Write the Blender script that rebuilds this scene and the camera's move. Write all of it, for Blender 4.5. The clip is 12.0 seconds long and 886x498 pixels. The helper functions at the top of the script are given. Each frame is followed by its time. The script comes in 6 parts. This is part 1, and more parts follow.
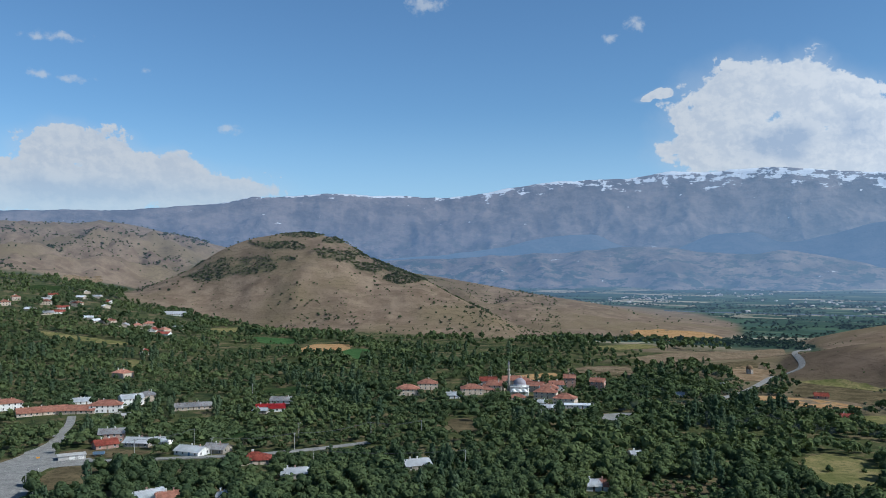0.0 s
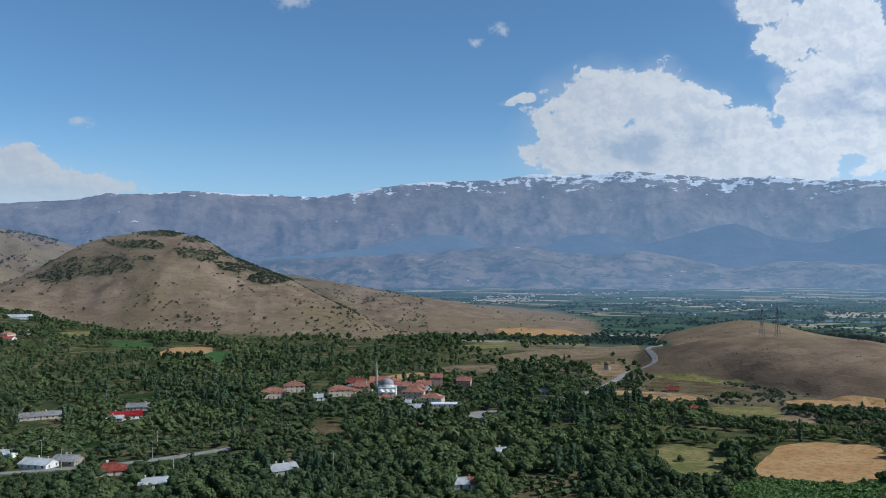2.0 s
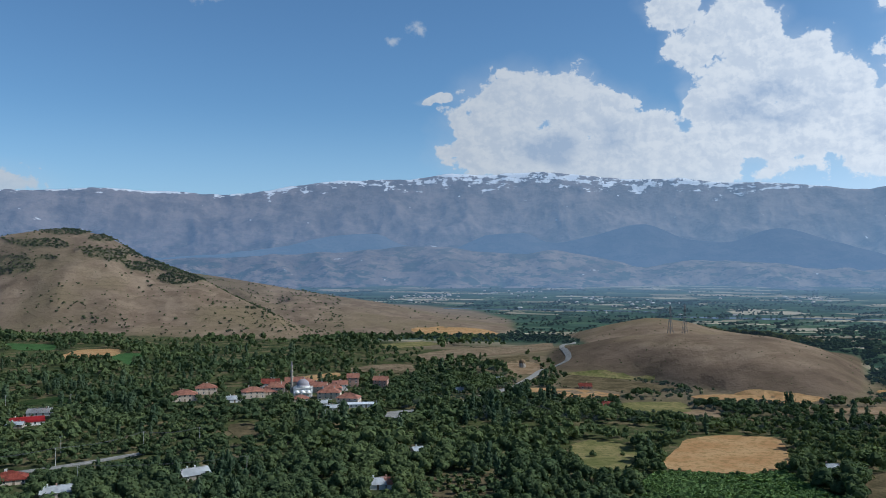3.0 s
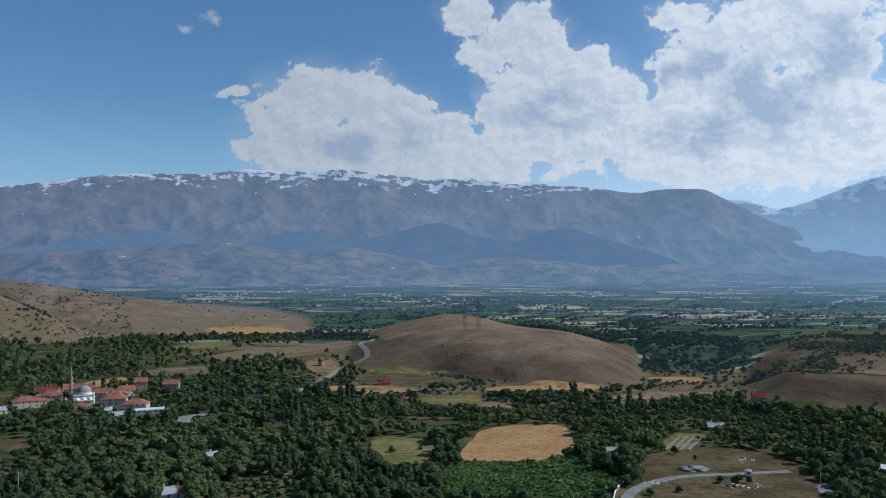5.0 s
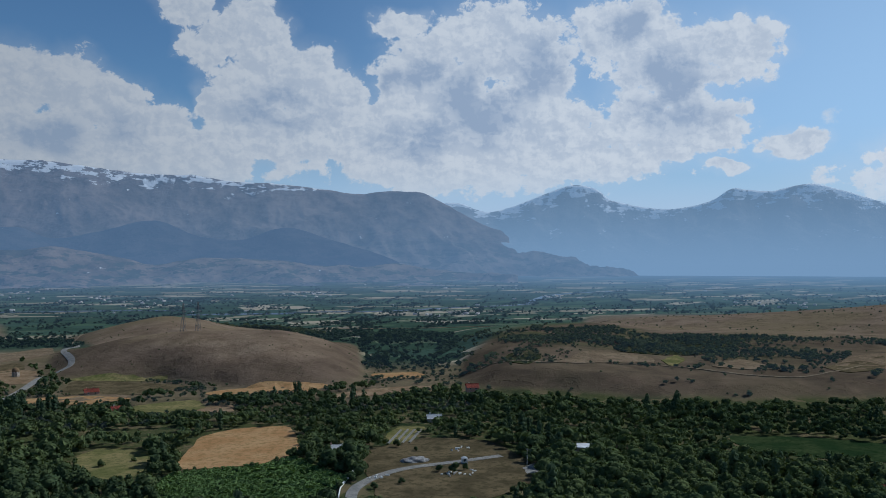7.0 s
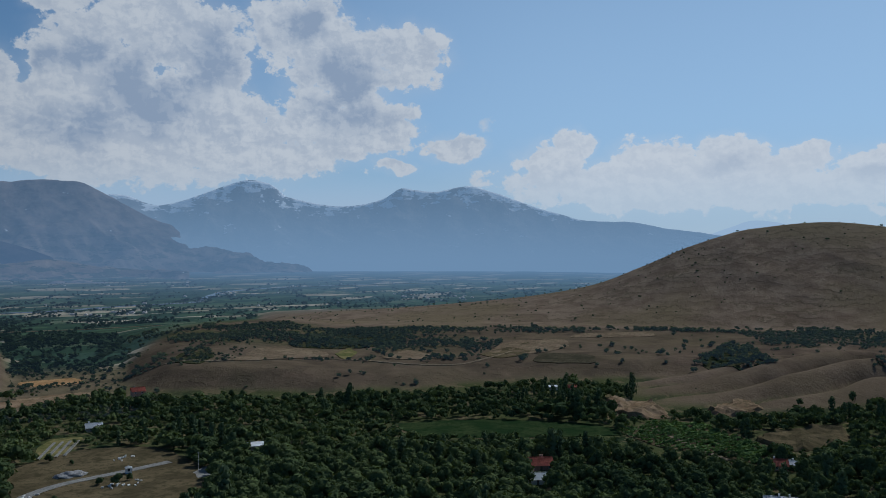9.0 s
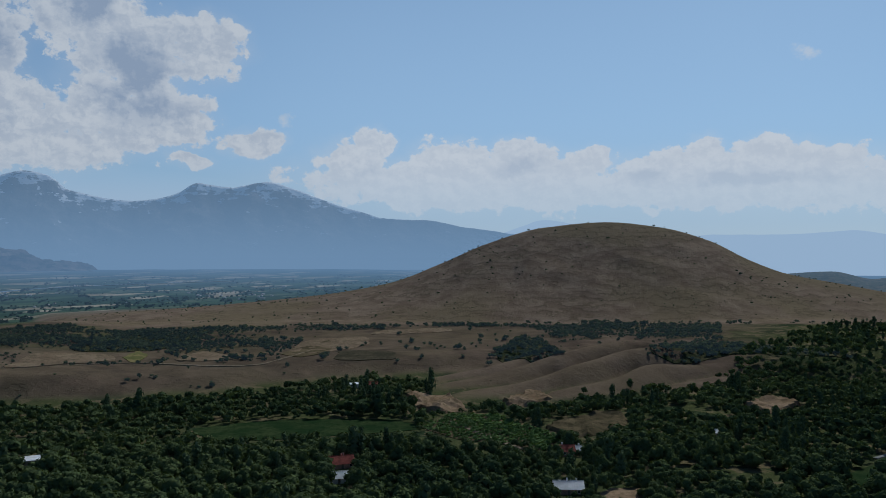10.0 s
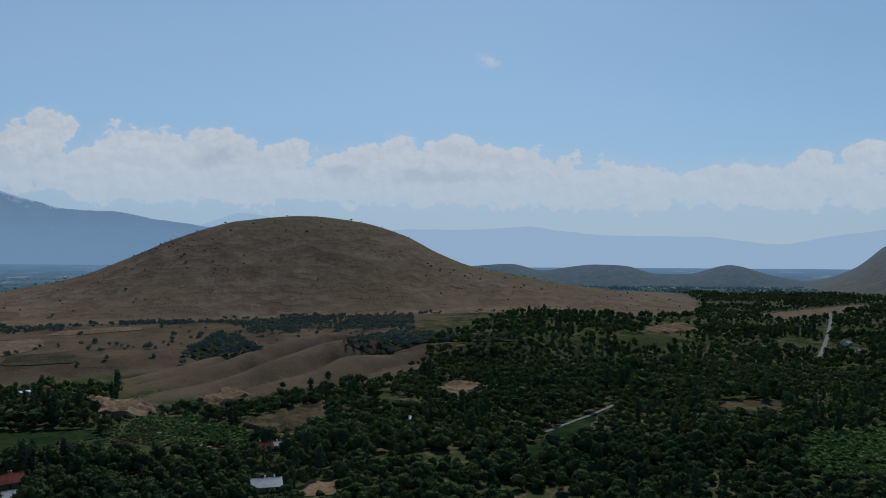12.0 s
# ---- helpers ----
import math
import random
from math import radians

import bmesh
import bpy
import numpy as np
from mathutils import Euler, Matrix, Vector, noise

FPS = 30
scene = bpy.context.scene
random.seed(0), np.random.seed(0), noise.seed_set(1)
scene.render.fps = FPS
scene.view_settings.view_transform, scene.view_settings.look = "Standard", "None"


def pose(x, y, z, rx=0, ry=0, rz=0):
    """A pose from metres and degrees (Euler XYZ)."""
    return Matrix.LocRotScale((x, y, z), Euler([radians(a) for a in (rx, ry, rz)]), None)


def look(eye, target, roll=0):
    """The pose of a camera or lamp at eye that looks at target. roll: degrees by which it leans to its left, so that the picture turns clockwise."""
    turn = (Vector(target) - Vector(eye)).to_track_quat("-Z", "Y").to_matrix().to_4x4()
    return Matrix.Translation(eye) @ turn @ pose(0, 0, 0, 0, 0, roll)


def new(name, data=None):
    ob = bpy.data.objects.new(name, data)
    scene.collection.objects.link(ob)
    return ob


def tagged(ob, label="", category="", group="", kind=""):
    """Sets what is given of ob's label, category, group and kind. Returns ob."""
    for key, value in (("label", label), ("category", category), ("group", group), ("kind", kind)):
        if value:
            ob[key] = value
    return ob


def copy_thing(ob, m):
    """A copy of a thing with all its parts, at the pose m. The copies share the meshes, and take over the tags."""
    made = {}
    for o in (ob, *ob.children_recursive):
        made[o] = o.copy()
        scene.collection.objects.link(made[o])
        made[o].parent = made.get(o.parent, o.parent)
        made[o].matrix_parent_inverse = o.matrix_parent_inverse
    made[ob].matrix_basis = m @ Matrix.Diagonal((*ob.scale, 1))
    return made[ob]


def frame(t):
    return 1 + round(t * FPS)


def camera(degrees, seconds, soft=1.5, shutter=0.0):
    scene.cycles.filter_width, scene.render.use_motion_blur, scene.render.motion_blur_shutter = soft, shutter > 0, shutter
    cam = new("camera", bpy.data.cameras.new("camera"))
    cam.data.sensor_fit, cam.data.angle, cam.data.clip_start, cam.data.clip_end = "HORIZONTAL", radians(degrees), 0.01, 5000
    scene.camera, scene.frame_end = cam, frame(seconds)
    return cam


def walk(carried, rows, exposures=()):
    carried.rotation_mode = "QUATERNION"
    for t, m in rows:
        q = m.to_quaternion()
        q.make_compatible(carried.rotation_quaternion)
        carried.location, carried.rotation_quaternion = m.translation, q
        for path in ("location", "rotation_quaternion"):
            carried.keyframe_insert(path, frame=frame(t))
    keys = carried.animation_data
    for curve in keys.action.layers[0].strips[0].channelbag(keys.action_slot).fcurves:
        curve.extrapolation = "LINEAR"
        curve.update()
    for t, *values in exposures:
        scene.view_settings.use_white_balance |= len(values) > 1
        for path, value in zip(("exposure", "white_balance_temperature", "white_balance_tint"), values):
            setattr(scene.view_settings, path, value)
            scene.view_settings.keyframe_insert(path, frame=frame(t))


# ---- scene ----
# ------------------------------------------------------------------ camera and walk
S = 1.3                              # the plan below is drawn with the eye 72 m up; one of its units is 1.3 m
EYE = 72.0 * S
cam = camera(55.5, 12.0, 0.9)
ROWS = [  # seconds, x, y, z, yaw, pitch, roll
    (0.0, 0.00, 0.00, 72.00, 0.00, 1.20, -0.01),
    (0.5, -0.25, 0.25, 72.20, -1.56, 1.11, -0.06),
    (1.0, -0.51, 0.53, 72.29, -3.98, 1.12, -0.03),
    (1.5, -0.60, 0.80, 72.28, -6.52, 1.17, -0.04),
    (2.0, -0.56, 1.06, 72.29, -9.03, 1.19, -0.01),
    (2.5, -0.50, 1.34, 72.32, -11.69, 1.17, -0.01),
    (3.0, -0.54, 1.62, 72.36, -14.69, 1.13, 0.01),
    (5.0, -0.65, 3.20, 72.28, -28.34, 0.97, 0.06),
    (5.5, -0.61, 3.74, 72.21, -32.23, 0.97, 0.05),
    (6.0, -0.50, 4.32, 72.10, -36.02, 0.96, 0.02),
    (6.5, -0.44, 4.90, 71.88, -41.30, 0.97, 0.04),
    (7.0, -0.28, 5.43, 71.72, -47.02, 0.95, 0.07),
    (9.0, 1.28, 6.68, 71.61, -68.86, 0.66, 0.02),
    (9.5, 1.94, 7.11, 71.58, -75.33, 0.60, -0.01),
    (10.0, 2.63, 7.45, 71.56, -82.37, 0.49, 0.01),
    (10.5, 3.26, 7.66, 71.56, -88.21, 0.41, 0.00),
    (11.0, 3.83, 7.69, 71.54, -93.73, 0.32, 0.00),
    (11.5, 4.38, 7.55, 71.52, -100.45, 0.19, -0.02),
    (12.0, 4.99, 7.35, 71.54, -102.65, 0.06, -0.01),
]
EXPOSURES = [(0.0, 0.28, 5760, 6), (3.0, 0.14, 5740, 6), (5.0, -0.03, 5680, 6), (7.0, -0.36, 5640, 6), (9.0, -0.59, 5690, 6), (12.0, -0.66, 5750, 6)]
walk(cam, [(t, pose(x * S, y * S, z * S, 90 + pitch, roll, yaw)) for t, x, y, z, yaw, pitch, roll in ROWS], EXPOSURES)

# ------------------------------------------------------------------ light
SUN_AZ, SUN_EL = 112.0, 42.0          # degrees clockwise from +y, and above the horizon
SUN_POWER, SKY_POWER = 4.15, 0.085
LEE_HAZE, HAZE_BLUE, SUN_HAZE = (0.115, 0.185, 0.31), (0.175, 0.27, 0.41), (0.2, 0.325, 0.49)     # the blues of the painted haze, away from the sun and towards it
a, e = radians(SUN_AZ), radians(SUN_EL)
sun = new("sun", bpy.data.lights.new("sun", "SUN"))
sun.data.energy, sun.data.angle, sun.data.color = SUN_POWER, radians(0.5), (1.0, 0.95, 0.87)
sun.matrix_world = look((0, 0, 0), (-math.sin(a) * math.cos(e), -math.cos(a) * math.cos(e), -math.sin(e)))
sun.location = (900, 100, 1500)


class Nodes:
    """A short hand for node trees."""

    def __init__(self, tree):
        self.t = tree
        tree.nodes.clear()

    def put(self, slot, value):
        if isinstance(value, bpy.types.NodeSocket):
            self.t.links.new(value, slot)
        elif value is not None:
            slot.default_value = value

    def node(self, kind, ins=()):
        n = self.t.nodes.new(kind)
        for key, value in (ins.items() if isinstance(ins, dict) else enumerate(ins)):
            self.put(n.inputs[key], value)
        return n

    def math(self, op, *ins, clamp=False):
        n = self.node("ShaderNodeMath", ins)
        n.operation, n.use_clamp = op, clamp
        return n.outputs[0]

    def vec(self, op, *ins):
        n = self.t.nodes.new("ShaderNodeVectorMath")
        n.operation = op
        for slot, value in zip(n.inputs, ins):
            self.put(slot, value)
        return n.outputs["Value" if op in ("LENGTH", "DISTANCE", "DOT_PRODUCT") else "Vector"]

    def ramp01(self, value, lo, hi, a=0.0, b=1.0):
        n = self.node("ShaderNodeMapRange", (value, lo, hi, a, b))
        n.interpolation_type = "SMOOTHSTEP"
        return n.outputs[0]

    def noise(self, vector, scale, detail=4.0, rough=0.55, lac=2.0):
        return self.node("ShaderNodeTexNoise", {"Vector": vector, "Scale": scale, "Detail": detail, "Roughness": rough, "Lacunarity": lac}).outputs[0]

    def mix(self, fac, a, b, blend="MIX"):
        n = self.node("ShaderNodeMix")
        n.data_type, n.blend_type = "RGBA", blend
        self.put(n.inputs[0], fac)
        self.put(n.inputs[6], a if isinstance(a, bpy.types.NodeSocket) else (*a, 1))
        self.put(n.inputs[7], b if isinstance(b, bpy.types.NodeSocket) else (*b, 1))
        return n.outputs[2]

    def stops(self, fac, stops, interp="LINEAR"):
        n = self.node("ShaderNodeValToRGB", (fac,))
        n.color_ramp.interpolation = interp
        el = n.color_ramp.elements
        while len(el) < len(stops):
            el.new(0.5)
        for s, (p, c) in zip(el, stops):
            s.position, s.color = p, (*c, 1)
        return n.outputs[0]


# clouds as (azimuth, elevation, half width, half height), degrees, group by group
CLOUDS_WEST = [
    (-23.1, 5.0, 10.7, 1.9), (-23.8, 7.4, 3.4, 1.5), (-19.8, 6.2, 3.6, 1.3), (-14.5, 5.0, 3.4, 0.9),
]
WISPS = [
    (-26.0, 14.2, 1.4, 0.4), (-24.1, 14.1, 1.4, 0.35), (-26.0, 11.7, 1.0, 0.45), (-23.5, 11.7, 1.1, 0.35), (-19.4, 12.2, 0.6, 0.35),
    (-14.3, 9.2, 1.0, 0.42), (-1.0, 17.3, 1.6, 0.55), (12.7, 15.6, 1.0, 0.65), (11.2, 14.8, 0.55, 0.4), (105.9, 12.5, 1.4, 0.5), (71.9, 8.9, 0.7, 0.6), (15.3, 7.8, 1.0, 0.3)]
CLOUDS_MAIN = [
    (14.4, 11.2, 1.3, 0.38), (16.8, 7.6, 2.6, 1.3), (19.9, 11.0, 4.0, 2.2), (23.2, 11.9, 2.0, 1.5), (17.4, 9.2, 2.8, 1.6), (24.5, 9.8, 3.4, 2.3), (27.5, 8.6, 3.2, 1.9),
    (30.3, 7.2, 2.8, 1.7), (21.5, 7.8, 5.5, 1.9), (27.0, 6.6, 5.5, 1.4), (32.3, 6.2, 1.8, 1.1)]
CLOUDS_TOWER = [
    (30.2, 16.4, 1.9, 1.4), (31.3, 13.9, 1.6, 1.7), (34.2, 14.9, 2.5, 2.7), (36.2, 12.0, 4.6, 2.4),
    (31.3, 10.5, 1.2, 1.1), (36.7, 8.2, 4.6, 2.2), (40.5, 11.2, 2.0, 1.7), (43.9, 12.1, 1.6, 1.4),
    (44.3, 15.9, 2.3, 0.9), (47.9, 10.0, 4.3, 4.2), (50.2, 14.9, 3.3, 2.4), (47.1, 6.9, 7.2, 2.2),
    (54.0, 8.2, 4.4, 3.4), (33.6, 9.4, 2.6, 2.2), (42.5, 8.8, 3.6, 2.8), (45.6, 12.9, 2.8, 2.2), (40.0, 9.0, 3.0, 2.5)]
CLOUDS_EAST = [
    (52.6, 13.9, 3.2, 2.7), (50.0, 8.9, 4.7, 3.1), (59.0, 15.0, 3.6, 2.1), (62.2, 12.3, 4.2, 3.1),
    (66.6, 13.4, 2.5, 2.0), (63.0, 8.8, 4.0, 2.2), (55.6, 7.1, 6.8, 1.8), (69.8, 7.3, 2.0, 0.9),
    (65.6, 6.3, 1.4, 0.5), (53.6, 11.6, 2.6, 3.0), (60.8, 9.4, 2.4, 2.4)]
CLOUDS_LOW = [
    (75.9, 6.2, 2.2, 1.6), (77.8, 7.8, 1.2, 1.1), (82.7, 6.8, 2.6, 1.3), (87.7, 6.5, 2.8, 1.4),
    (92.3, 6.1, 2.2, 1.1), (96.1, 5.8, 2.2, 1.1), (99.8, 6.6, 1.6, 1.3), (103.8, 6.6, 2.2, 1.2),
    (107.0, 5.7, 2.6, 1.1), (85.0, 4.9, 12.5, 1.9), (102.0, 4.8, 12.5, 2.0), (113.3, 4.2, 7.4, 1.5),
    (120.4, 4.8, 2.2, 0.6), (126.4, 5.2, 1.3, 1.0), (129.6, 5.4, 1.8, 1.3), (124.5, 4.0, 9.0, 1.5)]

world = bpy.data.worlds.new("sky")
scene.world = world
world.use_nodes = True
n = Nodes(world.node_tree)
way = n.node("ShaderNodeTexCoord").outputs["Generated"]
xyz = n.node("ShaderNodeSeparateXYZ", (way,)).outputs
az = n.math("DEGREES", n.math("ARCTAN2", xyz[0], xyz[1]))
el = n.math("DEGREES", n.math("ARCSINE", xyz[2]))
flat = n.node("ShaderNodeCombineXYZ", (az, n.math("MULTIPLY", el, 1.15), 0.0)).outputs[0]
warp = n.node("ShaderNodeTexNoise", {"Vector": flat, "Scale": 0.35, "Detail": 3.0, "Roughness": 0.55}).outputs["Color"]
warped = n.vec("ADD", flat, n.vec("MULTIPLY", n.vec("SUBTRACT", warp, (0.5, 0.5, 0.5)), (3.4, 2.2, 0.0)))


def nearest_cloud(group, at, far=None):
    """The distance to the nearest cloud of a group, in its half widths."""
    for ca, ce, cw, ch in group:
        d = n.vec("LENGTH", n.vec("MULTIPLY_ADD", at, (1 / cw, 1 / ch / 1.15, 0.0), (-ca / cw, -ce / ch, 0.0)))
        far = d if far is None else n.math("SMOOTH_MIN", far, d, 0.25)
    return far


near_cloud = nearest_cloud(CLOUDS_WEST + CLOUDS_MAIN + CLOUDS_TOWER + CLOUDS_EAST + CLOUDS_LOW, warped)
near_wisp = nearest_cloud(WISPS, warped)
# the thick parts, in their own shade
SHADED = [
    (23.0, 8.0, 4.4, 1.5), (36.5, 10.2, 4.2, 1.7), (45.4, 8.3, 3.6, 1.6), (50.2, 10.6, 4.4, 3.9), (54.6, 13.4, 4.6, 2.9), (62.6, 11.2, 3.8, 3.6),
    (42.8, 12.4, 1.6, 1.3), (46.5, 12.6, 2.2, 1.4), (-22.5, 4.6, 8.0, 0.9), (87.7, 5.9, 2.3, 0.8), (96.1, 5.3, 1.6, 0.6), (77.6, 5.8, 1.4, 0.6), (103.0, 5.0, 6.0, 0.6), (59.5, 15.4, 2.6, 1.2)]


def billows(at, scale, detail, rough=0.5):
    """Round heaps, 0 to 1."""
    v = n.node("ShaderNodeTexVoronoi")
    v.feature, v.normalize = "SMOOTH_F1", True
    for key, value in (("Vector", at), ("Scale", scale), ("Detail", detail), ("Roughness", rough), ("Lacunarity", 2.3), ("Smoothness", 0.45)):
        n.put(v.inputs[key], value)
    return n.math("SUBTRACT", 1.0, v.outputs["Distance"])


near_shade = nearest_cloud(SHADED, warped)
curl = n.node("ShaderNodeTexNoise", {"Vector": flat, "Scale": 1.1, "Detail": 4.0, "Roughness": 0.6}).outputs["Color"]
curled = n.vec("ADD", flat, n.vec("MULTIPLY", n.vec("SUBTRACT", curl, (0.5, 0.5, 0.5)), (1.3, 1.1, 0.0)))
to_sun = n.vec("ADD", curled, (0.42, 0.55, 0.0))
heap, heap_up = billows(curled, 0.62, 3.0, 0.55), billows(to_sun, 0.62, 3.0, 0.55)
puff, puff_up = n.noise(flat, 0.5, 8.0, 0.62), n.noise(n.vec("ADD", flat, (0.42, 0.55, 0.0)), 0.5, 8.0, 0.62)
soft = n.noise(flat, 0.32, 4.0, 0.5)
sunward = n.ramp01(az, 5.0, 60.0)
inner = n.math("SUBTRACT", 1.0, near_cloud)
depth = n.math("ADD", n.math("MULTIPLY", inner, 1.4), n.math("ADD", n.math("MULTIPLY", n.math("SUBTRACT", heap, 0.68), 2.2), n.math("MULTIPLY", n.math("SUBTRACT", puff, 0.48), 1.9)))
wisp = n.math("ADD", n.math("SUBTRACT", 1.0, near_wisp), n.math("MULTIPLY", n.math("SUBTRACT", n.noise(flat, 1.3, 6.0, 0.65), 0.5), 2.4))
veil = n.ramp01(n.math("SUBTRACT", 1.5, near_cloud), 0.0, 1.2, 0.0, 0.42)
cover = n.math("MAXIMUM", n.ramp01(depth, -0.04, 0.26), n.math("MAXIMUM", veil, n.ramp01(wisp, 0.0, 1.0, 0.0, 0.62)))
curd, curd_up = n.noise(curled, 1.5, 5.0, 0.6), n.noise(n.vec("ADD", curled, (0.16, 0.22, 0.0)), 1.5, 5.0, 0.6)
slope = n.math("ADD", n.math("MULTIPLY", n.math("SUBTRACT", heap, heap_up), 1.2), n.math("ADD", n.math("MULTIPLY", n.math("SUBTRACT", puff, puff_up), 1.5), n.math("MULTIPLY", n.math("SUBTRACT", curd, curd_up), 0.8)))
lit = n.ramp01(slope, -0.28, 0.3)
heavy = n.math("ADD", n.math("SUBTRACT", 1.2, near_shade), n.math("MULTIPLY", n.math("SUBTRACT", soft, 0.5), 1.6))
heavy = n.math("MULTIPLY", n.ramp01(heavy, 0.0, 1.15), n.ramp01(depth, 0.15, 1.0))
body = n.math("MULTIPLY", n.math("SUBTRACT", 1.0, lit), n.ramp01(depth, 0.05, 0.5, 0.3, 1.0))
dim = n.math("ADD", n.math("MULTIPLY", heavy, 0.85), n.math("MULTIPLY", body, 0.46), clamp=True)
dim = n.math("MULTIPLY", dim, n.ramp01(el, 4.0, 8.0, 0.6, 1.0))
tone = n.mix(dim, n.mix(sunward, (0.48, 0.485, 0.50), (0.80, 0.80, 0.815)), n.mix(sunward, (0.30, 0.35, 0.43), (0.41, 0.48, 0.60)))
tone = n.mix(n.ramp01(az, 68.0, 80.0, 0.0, 0.35), tone, (1.0, 1.0, 1.02))
sky = n.node("ShaderNodeTexSky")
sky.sky_type, sky.sun_disc = "NISHITA", False
sky.sun_elevation, sky.sun_rotation = radians(SUN_EL), radians(SUN_AZ)
sky.altitude, sky.air_density, sky.dust_density, sky.ozone_density = 1200.0, 1.0, 1.3, 3.0
blue = n.mix(1.0, sky.outputs[0], (0.89, 1.04, 1.08), "MULTIPLY")
haze = n.math("MULTIPLY", n.ramp01(el, -1.0, 11.0, 0.75, 0.0), n.ramp01(az, -20.0, 40.0, 0.7, 1.0))
pale = n.mix(sunward, (4.6, 6.2, 8.2), (6.9, 9.3, 12.0))
haze = n.math("MAXIMUM", haze, n.math("MULTIPLY", n.ramp01(el, 8.0, 40.0, 0.62, 0.0), n.math("MULTIPLY", n.ramp01(az, 30.0, 80.0), n.ramp01(az, 100.0, 130.0, 1.0, 0.6))))
low_veil = n.math("MULTIPLY", n.ramp01(el, 2.0, 9.5, 0.9, 0.0), n.math("MULTIPLY", n.ramp01(az, 16.0, 40.0), n.ramp01(az, 62.0, 78.0, 1.0, 0.85)))
pale = n.mix(low_veil, pale, (6.7, 7.8, 9.5))
haze = n.math("MAXIMUM", haze, low_veil)
clear = n.node("ShaderNodeBackground", (n.mix(haze, blue, pale), SKY_POWER)).outputs[0]
cloud = n.node("ShaderNodeBackground", (tone, 1.0)).outputs[0]
low = n.ramp01(el, 1.5, 7.0, 0.45, 0.97)
n.node("ShaderNodeOutputWorld", (n.node("ShaderNodeMixShader", (n.math("MULTIPLY", cover, low), clear, cloud)).outputs[0],))

# ------------------------------------------------------------------ materials


def material(name):
    m = bpy.data.materials.new(name)
    m.use_nodes = True
    return m, Nodes(m.node_tree)


def surface(n, colour, rough=0.85, bump=None, strength=0.3, dist=0.1, metal=0.0, spec=0.3):
    """A principled surface of the tree n, with optional relief; returns its shader."""
    ins = {"Base Color": colour if isinstance(colour, bpy.types.NodeSocket) else (*colour, 1), "Roughness": rough, "Metallic": metal, "Specular IOR Level": spec}
    if bump is not None:
        ins["Normal"] = n.node("ShaderNodeBump", {"Strength": strength, "Distance": dist, "Height": bump}).outputs[0]
    return n.node("ShaderNodeBsdfPrincipled", ins).outputs[0]


def done(n, shader):
    n.node("ShaderNodeOutputMaterial", (shader,))


def place(n):
    return n.node("ShaderNodeNewGeometry").outputs["Position"]


def paint_haze(n, shader, amount, blue=HAZE_BLUE):
    """Paints the haze before a far backdrop: blue emission mixed into the shader."""
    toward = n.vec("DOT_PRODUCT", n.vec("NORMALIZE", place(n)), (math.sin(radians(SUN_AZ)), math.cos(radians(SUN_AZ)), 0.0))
    tone = n.mix(n.ramp01(toward, 0.2, 0.85), n.mix(n.ramp01(toward, -0.45, 0.25), LEE_HAZE, blue) if blue is HAZE_BLUE else blue, SUN_HAZE if blue is HAZE_BLUE else blue)
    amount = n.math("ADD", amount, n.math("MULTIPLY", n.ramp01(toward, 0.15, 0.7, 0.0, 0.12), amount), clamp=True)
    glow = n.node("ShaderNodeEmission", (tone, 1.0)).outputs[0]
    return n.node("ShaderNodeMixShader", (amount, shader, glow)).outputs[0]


def distance_haze(n):
    """How much painted haze a place of the far land gets, rising with distance."""
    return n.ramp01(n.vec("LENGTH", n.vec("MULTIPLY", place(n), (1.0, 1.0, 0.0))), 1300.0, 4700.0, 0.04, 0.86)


def plain_material(name, colour, rough=0.8, vary=0.25, scale=1.5, metal=0.0, spec=0.3, streak=None):
    """Paint, plaster, sheet and the like: one colour, with stains at two scales."""
    m, n = material(name)
    p = n.node("ShaderNodeTexCoord").outputs["Object"]
    big, fine = n.noise(p, scale * 0.35, 4.0), n.noise(p, scale * 4, 3.0)
    dark = tuple(c * (1 - vary) for c in colour)
    lite = tuple(min(1, c * (1 + vary * 0.5)) for c in colour)
    c = n.mix(n.ramp01(big, 0.3, 0.7), dark, lite)
    c = n.mix(n.math("MULTIPLY", n.ramp01(fine, 0.45, 0.7), vary), c, dark)
    if streak:
        w = n.ramp01(n.noise(n.vec("MULTIPLY", p, (0.5, 0.5, 0.12)), 2.2, 4.0), 0.52, 0.68)
        c = n.mix(n.math("MULTIPLY", w, 0.8), c, streak)
    tint = n.node("ShaderNodeObjectInfo").outputs["Random"]
    c = n.mix(n.math("MULTIPLY", tint, 0.22), c, tuple(k * 0.6 for k in colour))
    done(n, surface(n, c, rough, fine, 0.2, 0.03, metal, spec))
    return m


def leaf_material(name, dark, lite, glow=0.2, far=False):
    """Leaves: each differs a little, each tree has its own tint, and light comes through."""
    m, n = material(name)
    leaf = n.node("ShaderNodeNewGeometry").outputs["Random Per Island"]
    tree = n.node("ShaderNodeAttribute")
    tree.attribute_name = "tint"
    which = n.math("ADD", n.math("MULTIPLY", leaf, 0.35), n.math("MULTIPLY", tree.outputs["Fac"], 0.65))
    c = n.mix(which, dark, lite)
    shade = n.node("ShaderNodeBsdfDiffuse", (c,)).outputs[0]
    thru = n.node("ShaderNodeBsdfTranslucent", (n.mix(1.0, c, (1.15, 1.2, 0.55), "MULTIPLY"),)).outputs[0]
    leafy = n.node("ShaderNodeMixShader", (glow, shade, thru)).outputs[0]
    # far leaves also take on painted haze as emission
    done(n, paint_haze(n, leafy, distance_haze(n)) if far else leafy)
    return m


